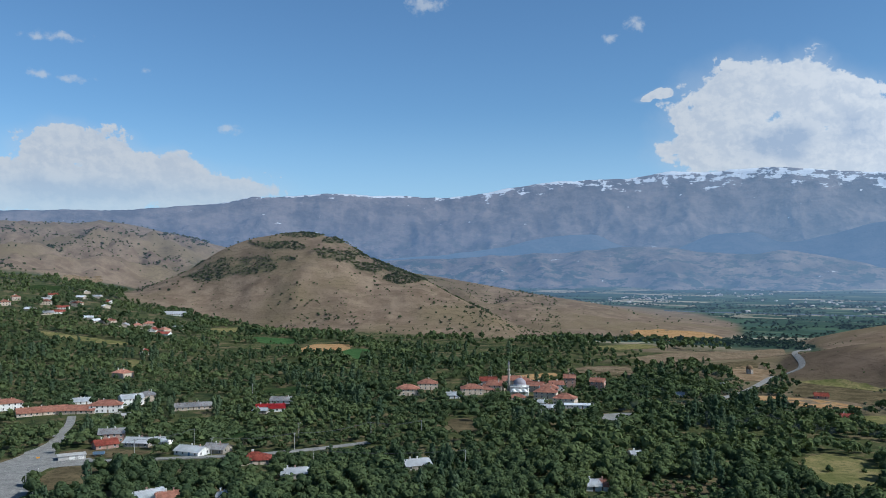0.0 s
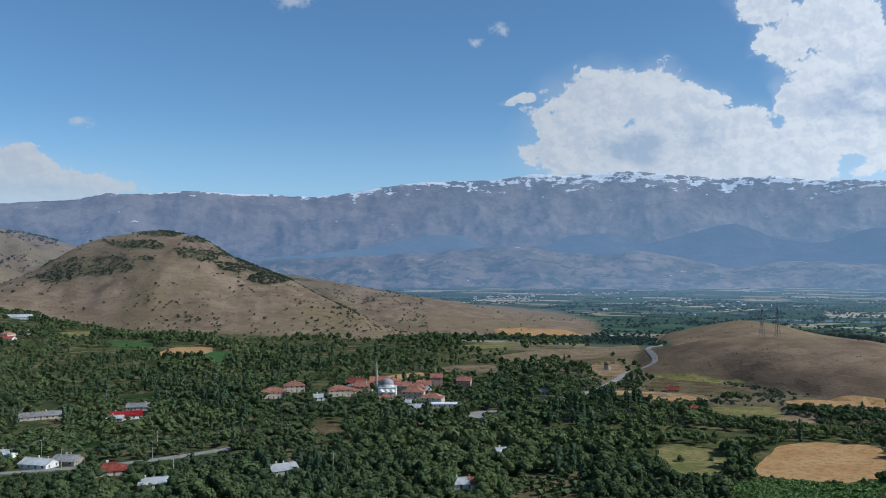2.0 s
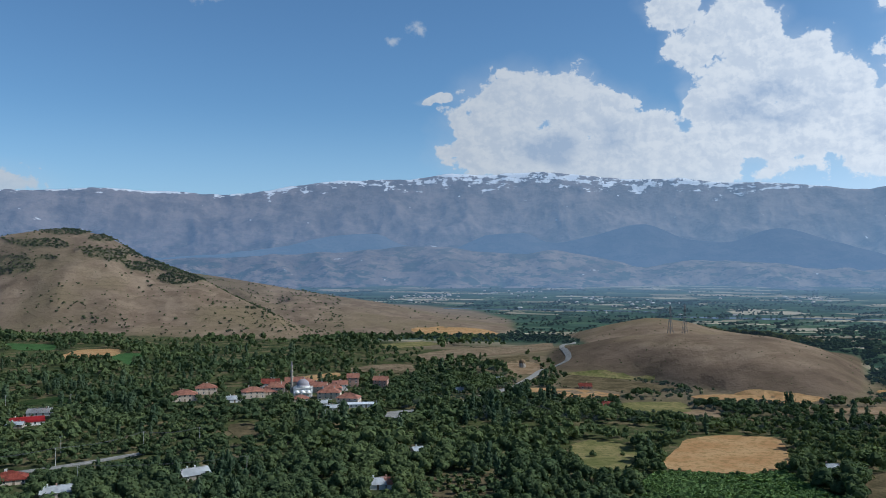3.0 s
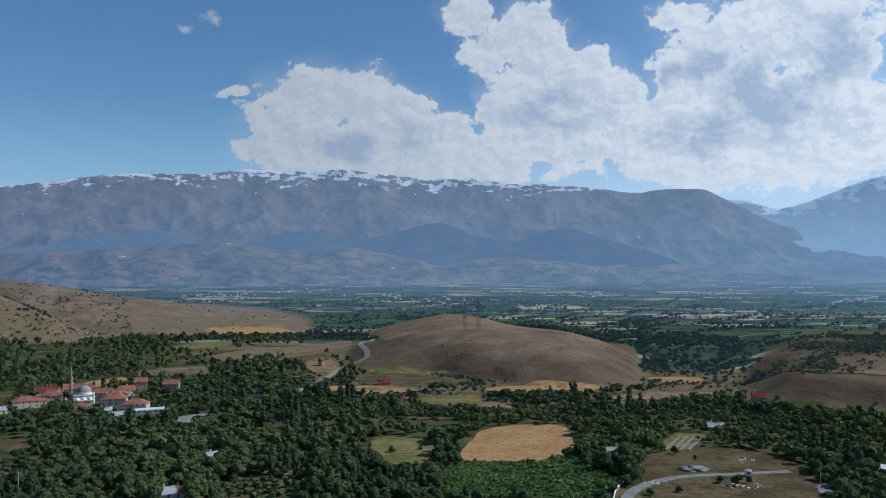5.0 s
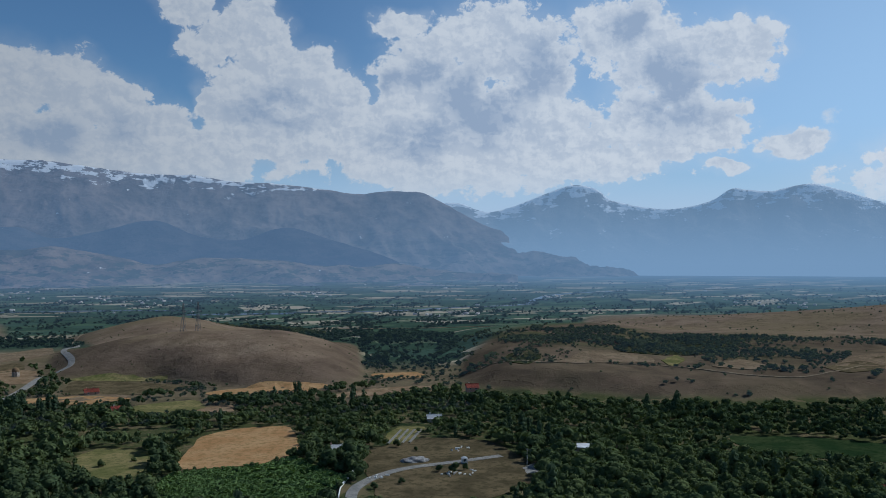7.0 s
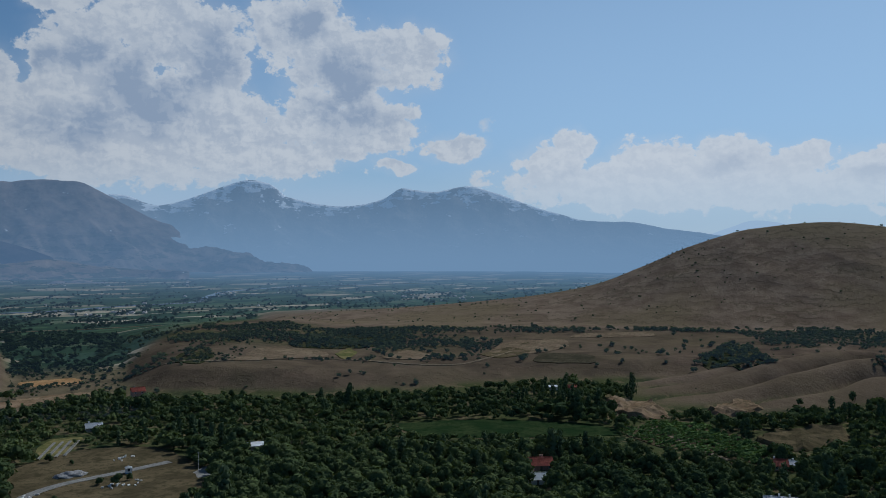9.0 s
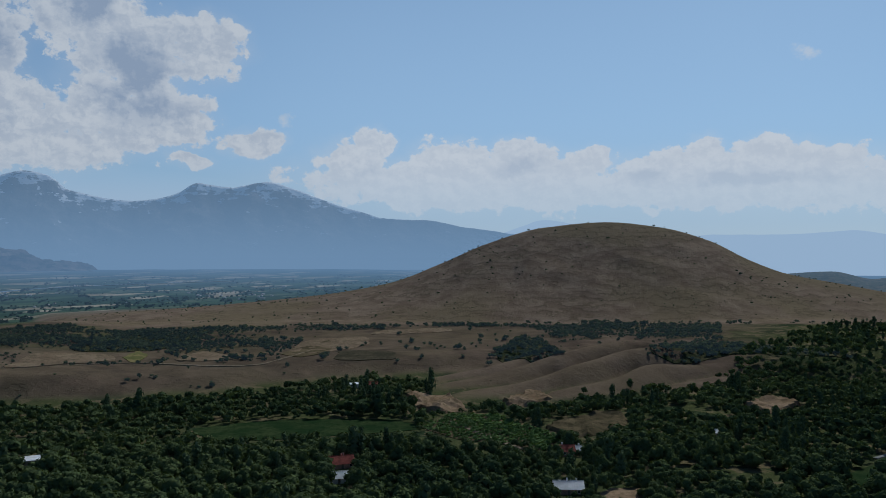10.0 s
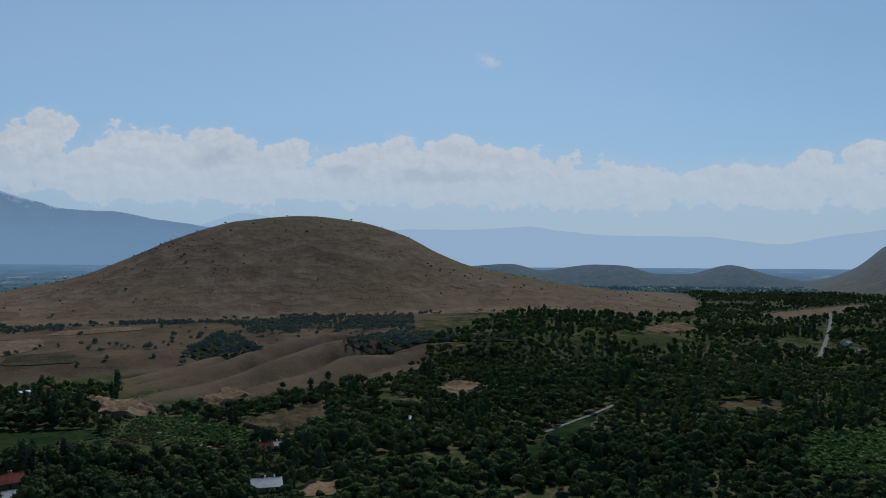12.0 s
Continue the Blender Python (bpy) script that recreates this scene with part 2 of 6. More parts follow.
LEAF = leaf_material("broad leaves", (0.045, 0.068, 0.035), (0.108, 0.134, 0.054), 0.16)
POPLAR = leaf_material("poplar leaves", (0.045, 0.072, 0.042), (0.10, 0.13, 0.07), 0.14)
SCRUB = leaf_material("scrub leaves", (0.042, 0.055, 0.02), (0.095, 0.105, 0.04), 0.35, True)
VINE = leaf_material("vine leaves", (0.075, 0.125, 0.045), (0.16, 0.23, 0.085), 0.2)
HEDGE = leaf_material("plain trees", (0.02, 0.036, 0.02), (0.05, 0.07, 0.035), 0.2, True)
BARK = plain_material("bark", (0.12, 0.09, 0.065), 0.9, 0.4, 3.0)


def ground_material():
    """Dry grass hills, green bowl and a far plain of fields, by the zones of the sheet."""
    m, n = material("dry grass, woods floor and fields")
    p = place(n)
    zone = n.node("ShaderNodeAttribute")
    zone.attribute_name = "zone"
    green, plain, bare = n.node("ShaderNodeSeparateColor", (zone.outputs["Color"],)).outputs[:3]
    big, mid, fine = n.noise(p, 0.006, 5.0), n.noise(p, 0.035, 6.0, 0.62), n.noise(p, 0.35, 5.0, 0.65)
    dry = n.mix(n.ramp01(mid, 0.3, 0.7), (0.13, 0.093, 0.064), (0.212, 0.158, 0.11))
    dry = n.mix(n.ramp01(big, 0.4, 0.65), dry, (0.16, 0.123, 0.074))
    dry = n.mix(n.math("MULTIPLY", n.ramp01(fine, 0.5, 0.72), 0.5), dry, (0.115, 0.085, 0.048))
    # earth tone, set dark enough to hold cloud shade as well
    earth = n.mix(n.ramp01(mid, 0.35, 0.65), (0.066, 0.049, 0.036), (0.106, 0.077, 0.056))
    dry = n.mix(n.math("MULTIPLY", bare, 0.9), dry, earth)
    moss = n.mix(n.ramp01(mid, 0.4, 0.62), (0.024, 0.038, 0.018), (0.066, 0.07, 0.032))
    moss = n.mix(n.ramp01(n.noise(p, 0.03, 5.0, 0.65), 0.46, 0.54), moss, (0.058, 0.066, 0.027))
    moss = n.mix(n.ramp01(n.noise(p, 0.05, 6.0, 0.7), 0.52, 0.58), moss, (0.12, 0.098, 0.054))
    moss = n.mix(n.math("MULTIPLY", n.ramp01(fine, 0.55, 0.75), 0.6), moss, (0.17, 0.14, 0.07))
    c = n.mix(green, dry, moss)
    # the plain: plots of several crops, long along the valley
    turned = n.node("ShaderNodeVectorRotate", {"Vector": p, "Angle": 0.45})
    turned.rotation_type = "Z_AXIS"
    q = n.vec("MULTIPLY", turned.outputs[0], (0.0075, 0.017, 0.0))
    q = n.vec("ADD", q, n.vec("MULTIPLY", n.vec("SUBTRACT", n.node("ShaderNodeTexNoise", {"Vector": p, "Scale": 0.004, "Detail": 2.0}).outputs["Color"], (0.5, 0.5, 0.5)), (0.35, 0.35, 0.0)))
    cells = n.node("ShaderNodeTexVoronoi", {"Vector": q, "Scale": 1.0, "Randomness": 0.8})
    cells.distance = "CHEBYCHEV"
    pick = n.node("ShaderNodeSeparateColor", (cells.outputs["Color"],)).outputs[0]
    plots = n.stops(pick, [(0.0, (0.03, 0.055, 0.03)), (0.22, (0.055, 0.09, 0.045)), (0.42, (0.04, 0.07, 0.045)), (0.56, (0.09, 0.115, 0.065)),
                           (0.68, (0.25, 0.215, 0.145)), (0.76, (0.035, 0.06, 0.03)), (0.88, (0.36, 0.31, 0.22))], "CONSTANT")
    plots = n.mix(n.math("MULTIPLY", n.ramp01(fine, 0.4, 0.7), 0.25), plots, (0.05, 0.07, 0.03))
    edges = n.ramp01(n.noise(p, 0.014, 6.0, 0.75), 0.555, 0.6)
    plots = n.mix(n.math("MULTIPLY", edges, 0.85), plots, (0.022, 0.04, 0.02))
    c = n.mix(plain, c, plots)
    level = n.math("ADD", n.node("ShaderNodeSeparateXYZ", (p,)).outputs[2], n.math("ADD", n.math("MULTIPLY", mid, 34.0), n.math("MULTIPLY", fine, 4.0)))
    ledge = n.ramp01(n.math("SINE", n.math("MULTIPLY", level, 0.8)), 0.45, 1.0)
    c = n.mix(n.math("MULTIPLY", n.math("MULTIPLY", ledge, n.ramp01(n.noise(p, 0.012, 3.0), 0.42, 0.54)), n.math("MULTIPLY", 0.55, n.math("MULTIPLY", zone.outputs["Alpha"], n.math("SUBTRACT", 1.0, green)))), c, (0.085, 0.068, 0.04))
    relief = n.math("ADD", n.math("MULTIPLY", mid, 4.0), n.math("ADD", fine, n.math("MULTIPLY", n.math("MULTIPLY", ledge, zone.outputs["Alpha"]), 0.35)))
    dirt = surface(n, c, 1.0, relief, 0.7, 0.8, 0.0, 0.0)
    # distance haze is painted over the far ground as emission
    done(n, paint_haze(n, dirt, n.math("MULTIPLY", distance_haze(n), n.math("MAXIMUM", plain, n.ramp01(n.vec("LENGTH", p), 900.0, 2000.0)))))
    return m


def mountain_material(name, haze_low, haze_high, z_low, z_high, rock=(0.24, 0.19, 0.16), blue=HAZE_BLUE, scrub=0.85, melt=0.492):
    """Bare rock with scrub below and snow patches above, under much painted haze."""
    m, n = material(name)
    p = place(n)
    z = n.node("ShaderNodeSeparateXYZ", (p,)).outputs[2]
    mid, fine = n.noise(p, 0.007, 8.0, 0.68), n.noise(p, 0.03, 5.0, 0.65)
    c = n.mix(n.ramp01(mid, 0.36, 0.62), tuple(k * 0.5 for k in rock), tuple(k * 1.1 for k in rock))
    c = n.mix(n.math("MULTIPLY", n.ramp01(n.noise(n.vec("MULTIPLY", p, (1.0, 1.0, 3.0)), 0.011, 6.0, 0.7), 0.5, 0.56), n.ramp01(z, 40.0, 330.0, scrub, 0.1)), c, (0.035, 0.05, 0.03))
    drift = n.noise(n.vec("MULTIPLY", p, (1.0, 1.0, 3.4)), 0.010, 6.0, 0.66)
    chute = n.noise(n.vec("MULTIPLY", p, (1.0, 1.0, 0.45)), 0.019, 5.0, 0.62)
    streaks = n.math("ADD", n.math("MULTIPLY", drift, 0.6), n.math("MULTIPLY", chute, 0.4))
    heights_up = n.node("ShaderNodeAttribute")
    heights_up.attribute_name = "snow"
    where = n.math("ADD", n.math("MULTIPLY", n.math("SUBTRACT", heights_up.outputs["Fac"], 0.9), 0.16), n.math("SUBTRACT", streaks, melt))
    snow = n.ramp01(where, 0.0, 0.02)
    c = n.mix(snow, c, (0.92, 0.93, 0.95))
    rocky = surface(n, c, 1.0, n.math("ADD", mid, n.math("MULTIPLY", fine, 0.15)), 0.5, 45.0, 0.0, 0.0)
    haze_share = n.ramp01(z, z_low, z_high, haze_low, haze_high)
    done(n, paint_haze(n, rocky, haze_share, blue))
    return m


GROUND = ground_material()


def crop_material(name, one, two, scale=0.12, row=None):
    m, n = material(name)
    p = place(n)
    big, fine = n.noise(p, scale * 0.5, 4.0), n.noise(p, scale * 9, 5.0, 0.65)
    c = n.mix(n.ramp01(big, 0.35, 0.65), one, two)
    c = n.mix(n.math("MULTIPLY", n.ramp01(n.noise(p, scale * 2.2, 6.0, 0.7), 0.47, 0.6), 0.6), c, tuple(k * f for k, f in zip(one, (0.55, 0.66, 0.6))))
    c = n.mix(n.math("MULTIPLY", n.ramp01(fine, 0.45, 0.7), 0.35), c, tuple(k * 0.6 for k in one))
    done(n, surface(n, c, 1.0, fine, 0.5, 0.25, 0.0, 0.0))
    return m


STRAW = crop_material("stubble", (0.32, 0.18, 0.082), (0.37, 0.235, 0.115))
PALE = crop_material("pale fallow", (0.15, 0.108, 0.07), (0.215, 0.16, 0.105))
HAY = crop_material("hay", (0.115, 0.115, 0.042), (0.215, 0.175, 0.08))
MEADOW = crop_material("meadow", (0.017, 0.034, 0.013), (0.04, 0.056, 0.022))
MOOR = crop_material("rough heath", (0.05, 0.045, 0.03), (0.085, 0.07, 0.045))
HEATH = crop_material("orchard grass", (0.03, 0.038, 0.018), (0.075, 0.068, 0.036))
VERDANT = crop_material("young green crop", (0.04, 0.085, 0.03), (0.06, 0.11, 0.04))
DRYLAND = crop_material("dry grassland", (0.075, 0.06, 0.034), (0.138, 0.106, 0.06))
EARTH = crop_material("bare earth", (0.18, 0.12, 0.07), (0.27, 0.19, 0.12))
ROAD = crop_material("worn asphalt", (0.20, 0.19, 0.178), (0.28, 0.265, 0.245), 0.5)
TRACK = crop_material("dirt track", (0.19, 0.145, 0.10), (0.26, 0.205, 0.145), 0.4)
TILE = plain_material("clay roof tiles", (0.50, 0.235, 0.16), 0.85, 0.3, 1.6)
TILE_OLD = plain_material("old clay tiles", (0.36, 0.09, 0.06), 0.85, 0.4, 1.6)
RED_SHEET = plain_material("red roof sheet", (0.42, 0.03, 0.03), 0.5, 0.2, 1.0)
SHEET = plain_material("zinc roof sheet", (0.68, 0.69, 0.70), 0.5, 0.2, 0.8, 0.1)
SHEET_OLD = plain_material("rusty roof sheet", (0.46, 0.45, 0.44), 0.6, 0.25, 0.8, 0.2, 0.3, (0.22, 0.10, 0.06))
WHITEWASH = plain_material("whitewash", (0.72, 0.70, 0.66), 0.9, 0.18, 1.2, 0.0, 0.3, (0.5, 0.46, 0.4))
PLASTER = plain_material("cream plaster", (0.55, 0.45, 0.35), 0.9, 0.25, 1.2, 0.0, 0.3, (0.36, 0.29, 0.22))
PINK = plain_material("pinkish brick", (0.42, 0.26, 0.20), 0.9, 0.25, 1.2)
STONE = plain_material("rubble stone", (0.33, 0.29, 0.24), 0.9, 0.35, 2.5)
CONCRETE = plain_material("concrete", (0.42, 0.40, 0.37), 0.85, 0.25, 1.0)
STEEL = plain_material("dull galvanised steel", (0.13, 0.13, 0.135), 0.6, 0.2, 1.0, 0.2)
WOOD = plain_material("weathered wood", (0.20, 0.155, 0.11), 0.85, 0.35, 2.0)
LEAD = plain_material("grey dome lead", (0.26, 0.24, 0.26), 0.75, 0.25, 0.8)
BLUE = plain_material("blue paint", (0.12, 0.2, 0.3), 0.6, 0.2, 1.0)
ORANGE = plain_material("orange paint", (0.6, 0.28, 0.04), 0.6, 0.2, 1.0)
GLASS = plain_material("dark window glass", (0.03, 0.035, 0.04), 0.15, 0.2, 1.0, 0.0, 0.6)
GRAVEL = plain_material("grey gravel", (0.28, 0.27, 0.26), 0.95, 0.35, 4.0)

m, n = material("far house walls")
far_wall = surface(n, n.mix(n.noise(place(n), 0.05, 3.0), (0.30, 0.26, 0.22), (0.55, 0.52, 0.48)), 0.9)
# haze emission is mixed into these walls too
done(n, paint_haze(n, far_wall, distance_haze(n)))
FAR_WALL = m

# ------------------------------------------------------------------ meshes


def mesh_of(name, verts, faces, mats, smooth=False, tint=None):
    """A mesh from arrays; all faces have the same number of corners."""
    verts, faces = np.asarray(verts, np.float32), np.asarray(faces, np.int32)
    me = bpy.data.meshes.new(name)
    k = faces.shape[1]
    me.vertices.add(len(verts))
    me.vertices.foreach_set("co", verts.ravel())
    me.loops.add(faces.size)
    me.loops.foreach_set("vertex_index", faces.ravel())
    me.polygons.add(len(faces))
    me.polygons.foreach_set("loop_start", np.arange(0, faces.size, k, dtype=np.int32))
    if smooth:
        me.polygons.foreach_set("use_smooth", np.ones(len(faces), bool))
    for m in mats if isinstance(mats, (list, tuple)) else (mats,):
        me.materials.append(m)
    if tint is not None:
        me.attributes.new("tint", "FLOAT", "POINT").data.foreach_set("value", np.asarray(tint, np.float32))
    me.update(calc_edges=True)
    return me


def part(name, bm, mat, parent=None, label=""):
    """Links a bmesh as one mesh object under a thing or a part."""
    me = bpy.data.meshes.new(name)
    bm.normal_update()
    bm.to_mesh(me)
    bm.free()
    me.materials.append(mat)
    ob = new(name, me)
    ob.parent = parent
    return tagged(ob, label)


def empty(name, m, label, category, group="", kind=""):
    ob = new(name)
    ob.empty_display_size = 1.0
    ob.matrix_basis = m
    return tagged(ob, label, category, group, kind)


def box(bm, x0, x1, y0, y1, z0, z1, bevel=0.0):
    v = [bm.verts.new((x, y, z)) for z in (z0, z1) for y in (y0, y1) for x in (x0, x1)]
    fs = [bm.faces.new([v[i] for i in f]) for f in ((0, 2, 3, 1), (4, 5, 7, 6), (0, 1, 5, 4), (2, 6, 7, 3), (0, 4, 6, 2), (1, 3, 7, 5))]
    if bevel:
        bmesh.ops.bevel(bm, geom=list({e for f in fs for e in f.edges}), offset=bevel, segments=1, affect="EDGES")
    return bm


def boxed(*args, bevel=0.0):
    return box(bmesh.new(), *args, bevel=bevel)


def tube(bm, p, q, r0, r1, sides=6):
    """A tapered round bar from p to q."""
    p, q = Vector(p), Vector(q)
    t = (q - p).to_track_quat("Z", "Y")
    rings = [[bm.verts.new(c + t @ Vector((r * math.cos(i * math.tau / sides), r * math.sin(i * math.tau / sides), 0))) for i in range(sides)] for c, r in ((p, r0), (q, r1))]
    for i in range(sides):
        j = (i + 1) % sides
        bm.faces.new((rings[0][i], rings[0][j], rings[1][j], rings[1][i]))
    bm.faces.new(rings[0][::-1])
    bm.faces.new(rings[1])
    return bm


# ------------------------------------------------------------------ the lie of the land


def smooth(x, lo, hi):
    u = np.clip((x - lo) / (hi - lo), 0, 1)
    return u * u * (3 - 2 * u)


def curve(x, pts):
    """A smooth line through a few control points (cubic, no overshoot)."""
    xs, ys = np.array([p[0] for p in pts], float), np.array([p[1] for p in pts], float)
    d = np.diff(ys) / np.diff(xs)
    m = np.concatenate([[d[0]], np.where(d[:-1] * d[1:] > 0, 2 * d[:-1] * d[1:] / (d[:-1] + d[1:] + 1e-12), 0), [d[-1]]])
    x = np.clip(x, xs[0], xs[-1])
    i = np.clip(np.searchsorted(xs, x, side="right") - 1, 0, len(xs) - 2)
    h = xs[i + 1] - xs[i]
    u = (x - xs[i]) / h
    return ys[i] * (2 * u**3 - 3 * u**2 + 1) + ys[i + 1] * (3 * u**2 - 2 * u**3) + m[i] * h * (u**3 - 2 * u**2 + u) + m[i + 1] * h * (u**3 - u**2)


RNG = np.random.default_rng(7)
GRIDS = [RNG.random((256, 256)) for _ in range(4)]


def value_noise(x, y, size, which=0):
    """Smooth noise, 0 to 1, with lumps of that size in metres."""
    g = GRIDS[which]
    x, y = x / size, y / size
    i, j = np.floor(x).astype(int), np.floor(y).astype(int)
    u, v = x - i, y - j
    u, v = u * u * (3 - 2 * u), v * v * (3 - 2 * v)
    at = lambda a, b: g[a % 256, b % 256]
    return (at(i, j) * (1 - u) + at(i + 1, j) * u) * (1 - v) + (at(i, j + 1) * (1 - u) + at(i + 1, j + 1) * u) * v


def fractal(x, y, size, octaves=5, gain=0.5, which=0, ridged=False):
    total, amp, norm = 0, 1.0, 0.0
    for k in range(octaves):
        v = value_noise(x + 37.1 * k, y - 91.7 * k, size / 2**k, (which + k) % 4)
        total = total + amp * ((1 - np.abs(2 * v - 1)) if ridged else v)
        norm, amp = norm + amp, amp * gain
    return total / norm


# hills: crest as azimuth: elevation seen from the eye; distance of crest, front foot and back foot by azimuth
HILLS = {
    "scrub": dict(crest=[(-20, -1.6), (-18.3, -0.9), (-16.9, -0.29), (-14.5, 1.2), (-12.3, 1.96), (-9.7, 2.28), (-7.4, 1.95), (-6.4, 1.5), (-5.25, 0.75), (-3.48, 0.0), (-1.67, -0.69),
                         (0.91, -2.1), (3.15, -3.3), (5.12, -4.6), (6.2, -5.0)],
                  dist=[(-20, 1230), (-9.7, 1240), (-5, 1220), (-1, 1140), (3, 1010), (6.2, 905)],
                  foot=[(-20, 1080), (-16, 1060), (-10.8, 970), (-3, 905), (3, 880), (6.2, 880)], back=1700, power=1.15, gully=0.2),
    "tail": dict(crest=[(-9, -0.8), (-5, -0.5), (-3.4, -0.3), (-1.3, -0.55), (2.4, -1.16), (6.18, -1.86), (10.77, -2.63), (13, -3.2), (15, -3.7), (19.9, -4.35), (22.4, -4.6), (25, -5.0)],
                 dist=[(-9, 1500), (3, 1420), (12, 1300), (16, 1200), (25, 1150)], foot=[(-9, 1150), (3, 1060), (8, 1020), (12, 1030), (16, 1010), (25, 1000)], back=1900, power=1.0, gully=0.45),
    "left": dict(crest=[(-45, 3.1), (-35, 2.4), (-27.8, 2.72), (-24.7, 2.69), (-22.4, 2.85), (-19.7, 2.54), (-17, 1.92), (-14.5, 1.31), (-10, 0.2), (-5, -0.8)],
                 dist=[(-45, 1900), (-5, 1900)], foot=[(-45, 1300), (-20, 1340), (-5, 1500)], back=2500, power=1.0, gully=0.6),
    "mound": dict(crest=[(21, -6.6), (23.2, -5.6), (26.7, -4.72), (30.5, -4.44), (35.1, -4.47), (38.2, -5.1), (40.5, -6.2), (42.2, -7.4), (43.5, -8)],
                  dist=[(21, 660), (35, 630), (43.5, 590)], foot=[(21, 575), (26.9, 560), (30.7, 525), (35, 497), (38.2, 497), (43.5, 535)], back=800, power=0.8, gully=0.2),
    "pylon": dict(crest=[(19.5, -6.0), (22.6, -5.2), (24.1, -4.5), (26.7, -3.77), (28.6, -3.46), (30.5, -3.67), (33, -4.3), (37, -4.9), (41, -5.6)],
                  dist=[(19.5, 880), (41, 900)], foot=[(19.5, 720), (41, 720)], back=1120, power=1.0, gully=0.05),
    "bench": dict(crest=[(44.5, -8.6), (46.3, -7.9), (48.2, -6.7), (50.6, -5.7), (54, -4.9), (57, -4.6), (63, -4.8), (79, -4.7), (94, -4.55), (108, -4.3), (112, -4.5), (121, -5.0), (126, -5.3)],
                  dist=[(44.5, 560), (50.6, 610), (57, 740), (63, 765), (126, 780)],
                  foot=[(44.5, 500), (50, 462), (60, 440), (66, 446), (70, 468), (78, 490), (83, 508), (92, 525), (99, 505), (105, 500), (115, 590), (126, 690)], back=1300, power=0.55, gully=0.5),
    "folds": dict(crest=[(77, -9.9), (79, -9.0), (82, -8.3), (86, -7.5), (90, -6.5), (95, -5.9), (99, -6.3)], dist=[(77, 450), (99, 565)],
                  foot=[(77, 395), (84, 400), (99, 445)], back=680, power=1.0, gully=0.12),
    "big": dict(crest=[(58, -4.4), (60.5, -3.95), (66.8, -3.45), (73.8, -2.73), (78.5, -1.83), (81.9, -0.51), (85, 0.83), (88.8, 1.9), (92.9, 2.24), (96.5, 1.86), (99.5, 0.98),
                       (102, -0.3), (104.2, -1.15), (107.3, -1.76), (110.7, -2.43), (113.9, -2.89), (117, -3.4), (121, -4.2)],
                dist=[(58, 950), (80, 1040), (93, 1080), (121, 1060)], foot=[(58, 745), (121, 775)], back=1550, power=1.35, gully=0.06),
    "right": dict(crest=[(123, -2.9), (126.5, -2.0), (128.5, -1.1), (130.4, 0.4), (135, 2.0), (145, 4.2), (170, 5.0)], dist=[(123, 1900), (170, 1700)],
                  foot=[(123, 1500), (170, 1000)], back=2700, power=1.0, gully=0.12),
    "knolls": dict(crest=[(102.5, -1.5), (104.5, -1.1), (107, -0.95), (109.2, -1.4), (110.6, -1.2), (112.6, -0.98), (114.5, -1.05), (116.8, -1.6), (118.5, -1.6), (121.2, -0.98), (123.6, -1.6), (125.5, -2)],
                   dist=[(102.5, 2000), (125.5, 2000)], foot=[(102.5, 1780), (125.5, 1780)], back=2400, power=1.0, gully=0.1),
}


def polar(x, y):
    return np.degrees(np.arctan2(x, y)), np.hypot(x, y)


def base_height(az, r, x, y):
    """The bowl with the village, its rise to the west and the lower plain."""
    drop_at = curve(az, [(-180, 1500), (-10, 900), (5, 760), (60, 760), (95, 1400), (180, 1500)])
    z = -18 * smooth(r, drop_at, drop_at * 1.5) + 42 * smooth(r, 1200, 3500) * (1 - 0.55 * smooth(az, 72, 98))
    west = smooth(-az, 9, 29) * smooth(r, 650, 1350) * 66
    z = z * (1 - smooth(-az, 5, 22)) + west
    behind = smooth(np.abs(az + 155), 110, 60) * smooth(r, 60, 900) * 40
    lumps = (fractal(x, y, 130, 4, 0.5, 1) - 0.5) * 2.5 * smooth(r, 150, 400) * (1 - smooth(r, 1500, 2200))
    return z + behind + lumps


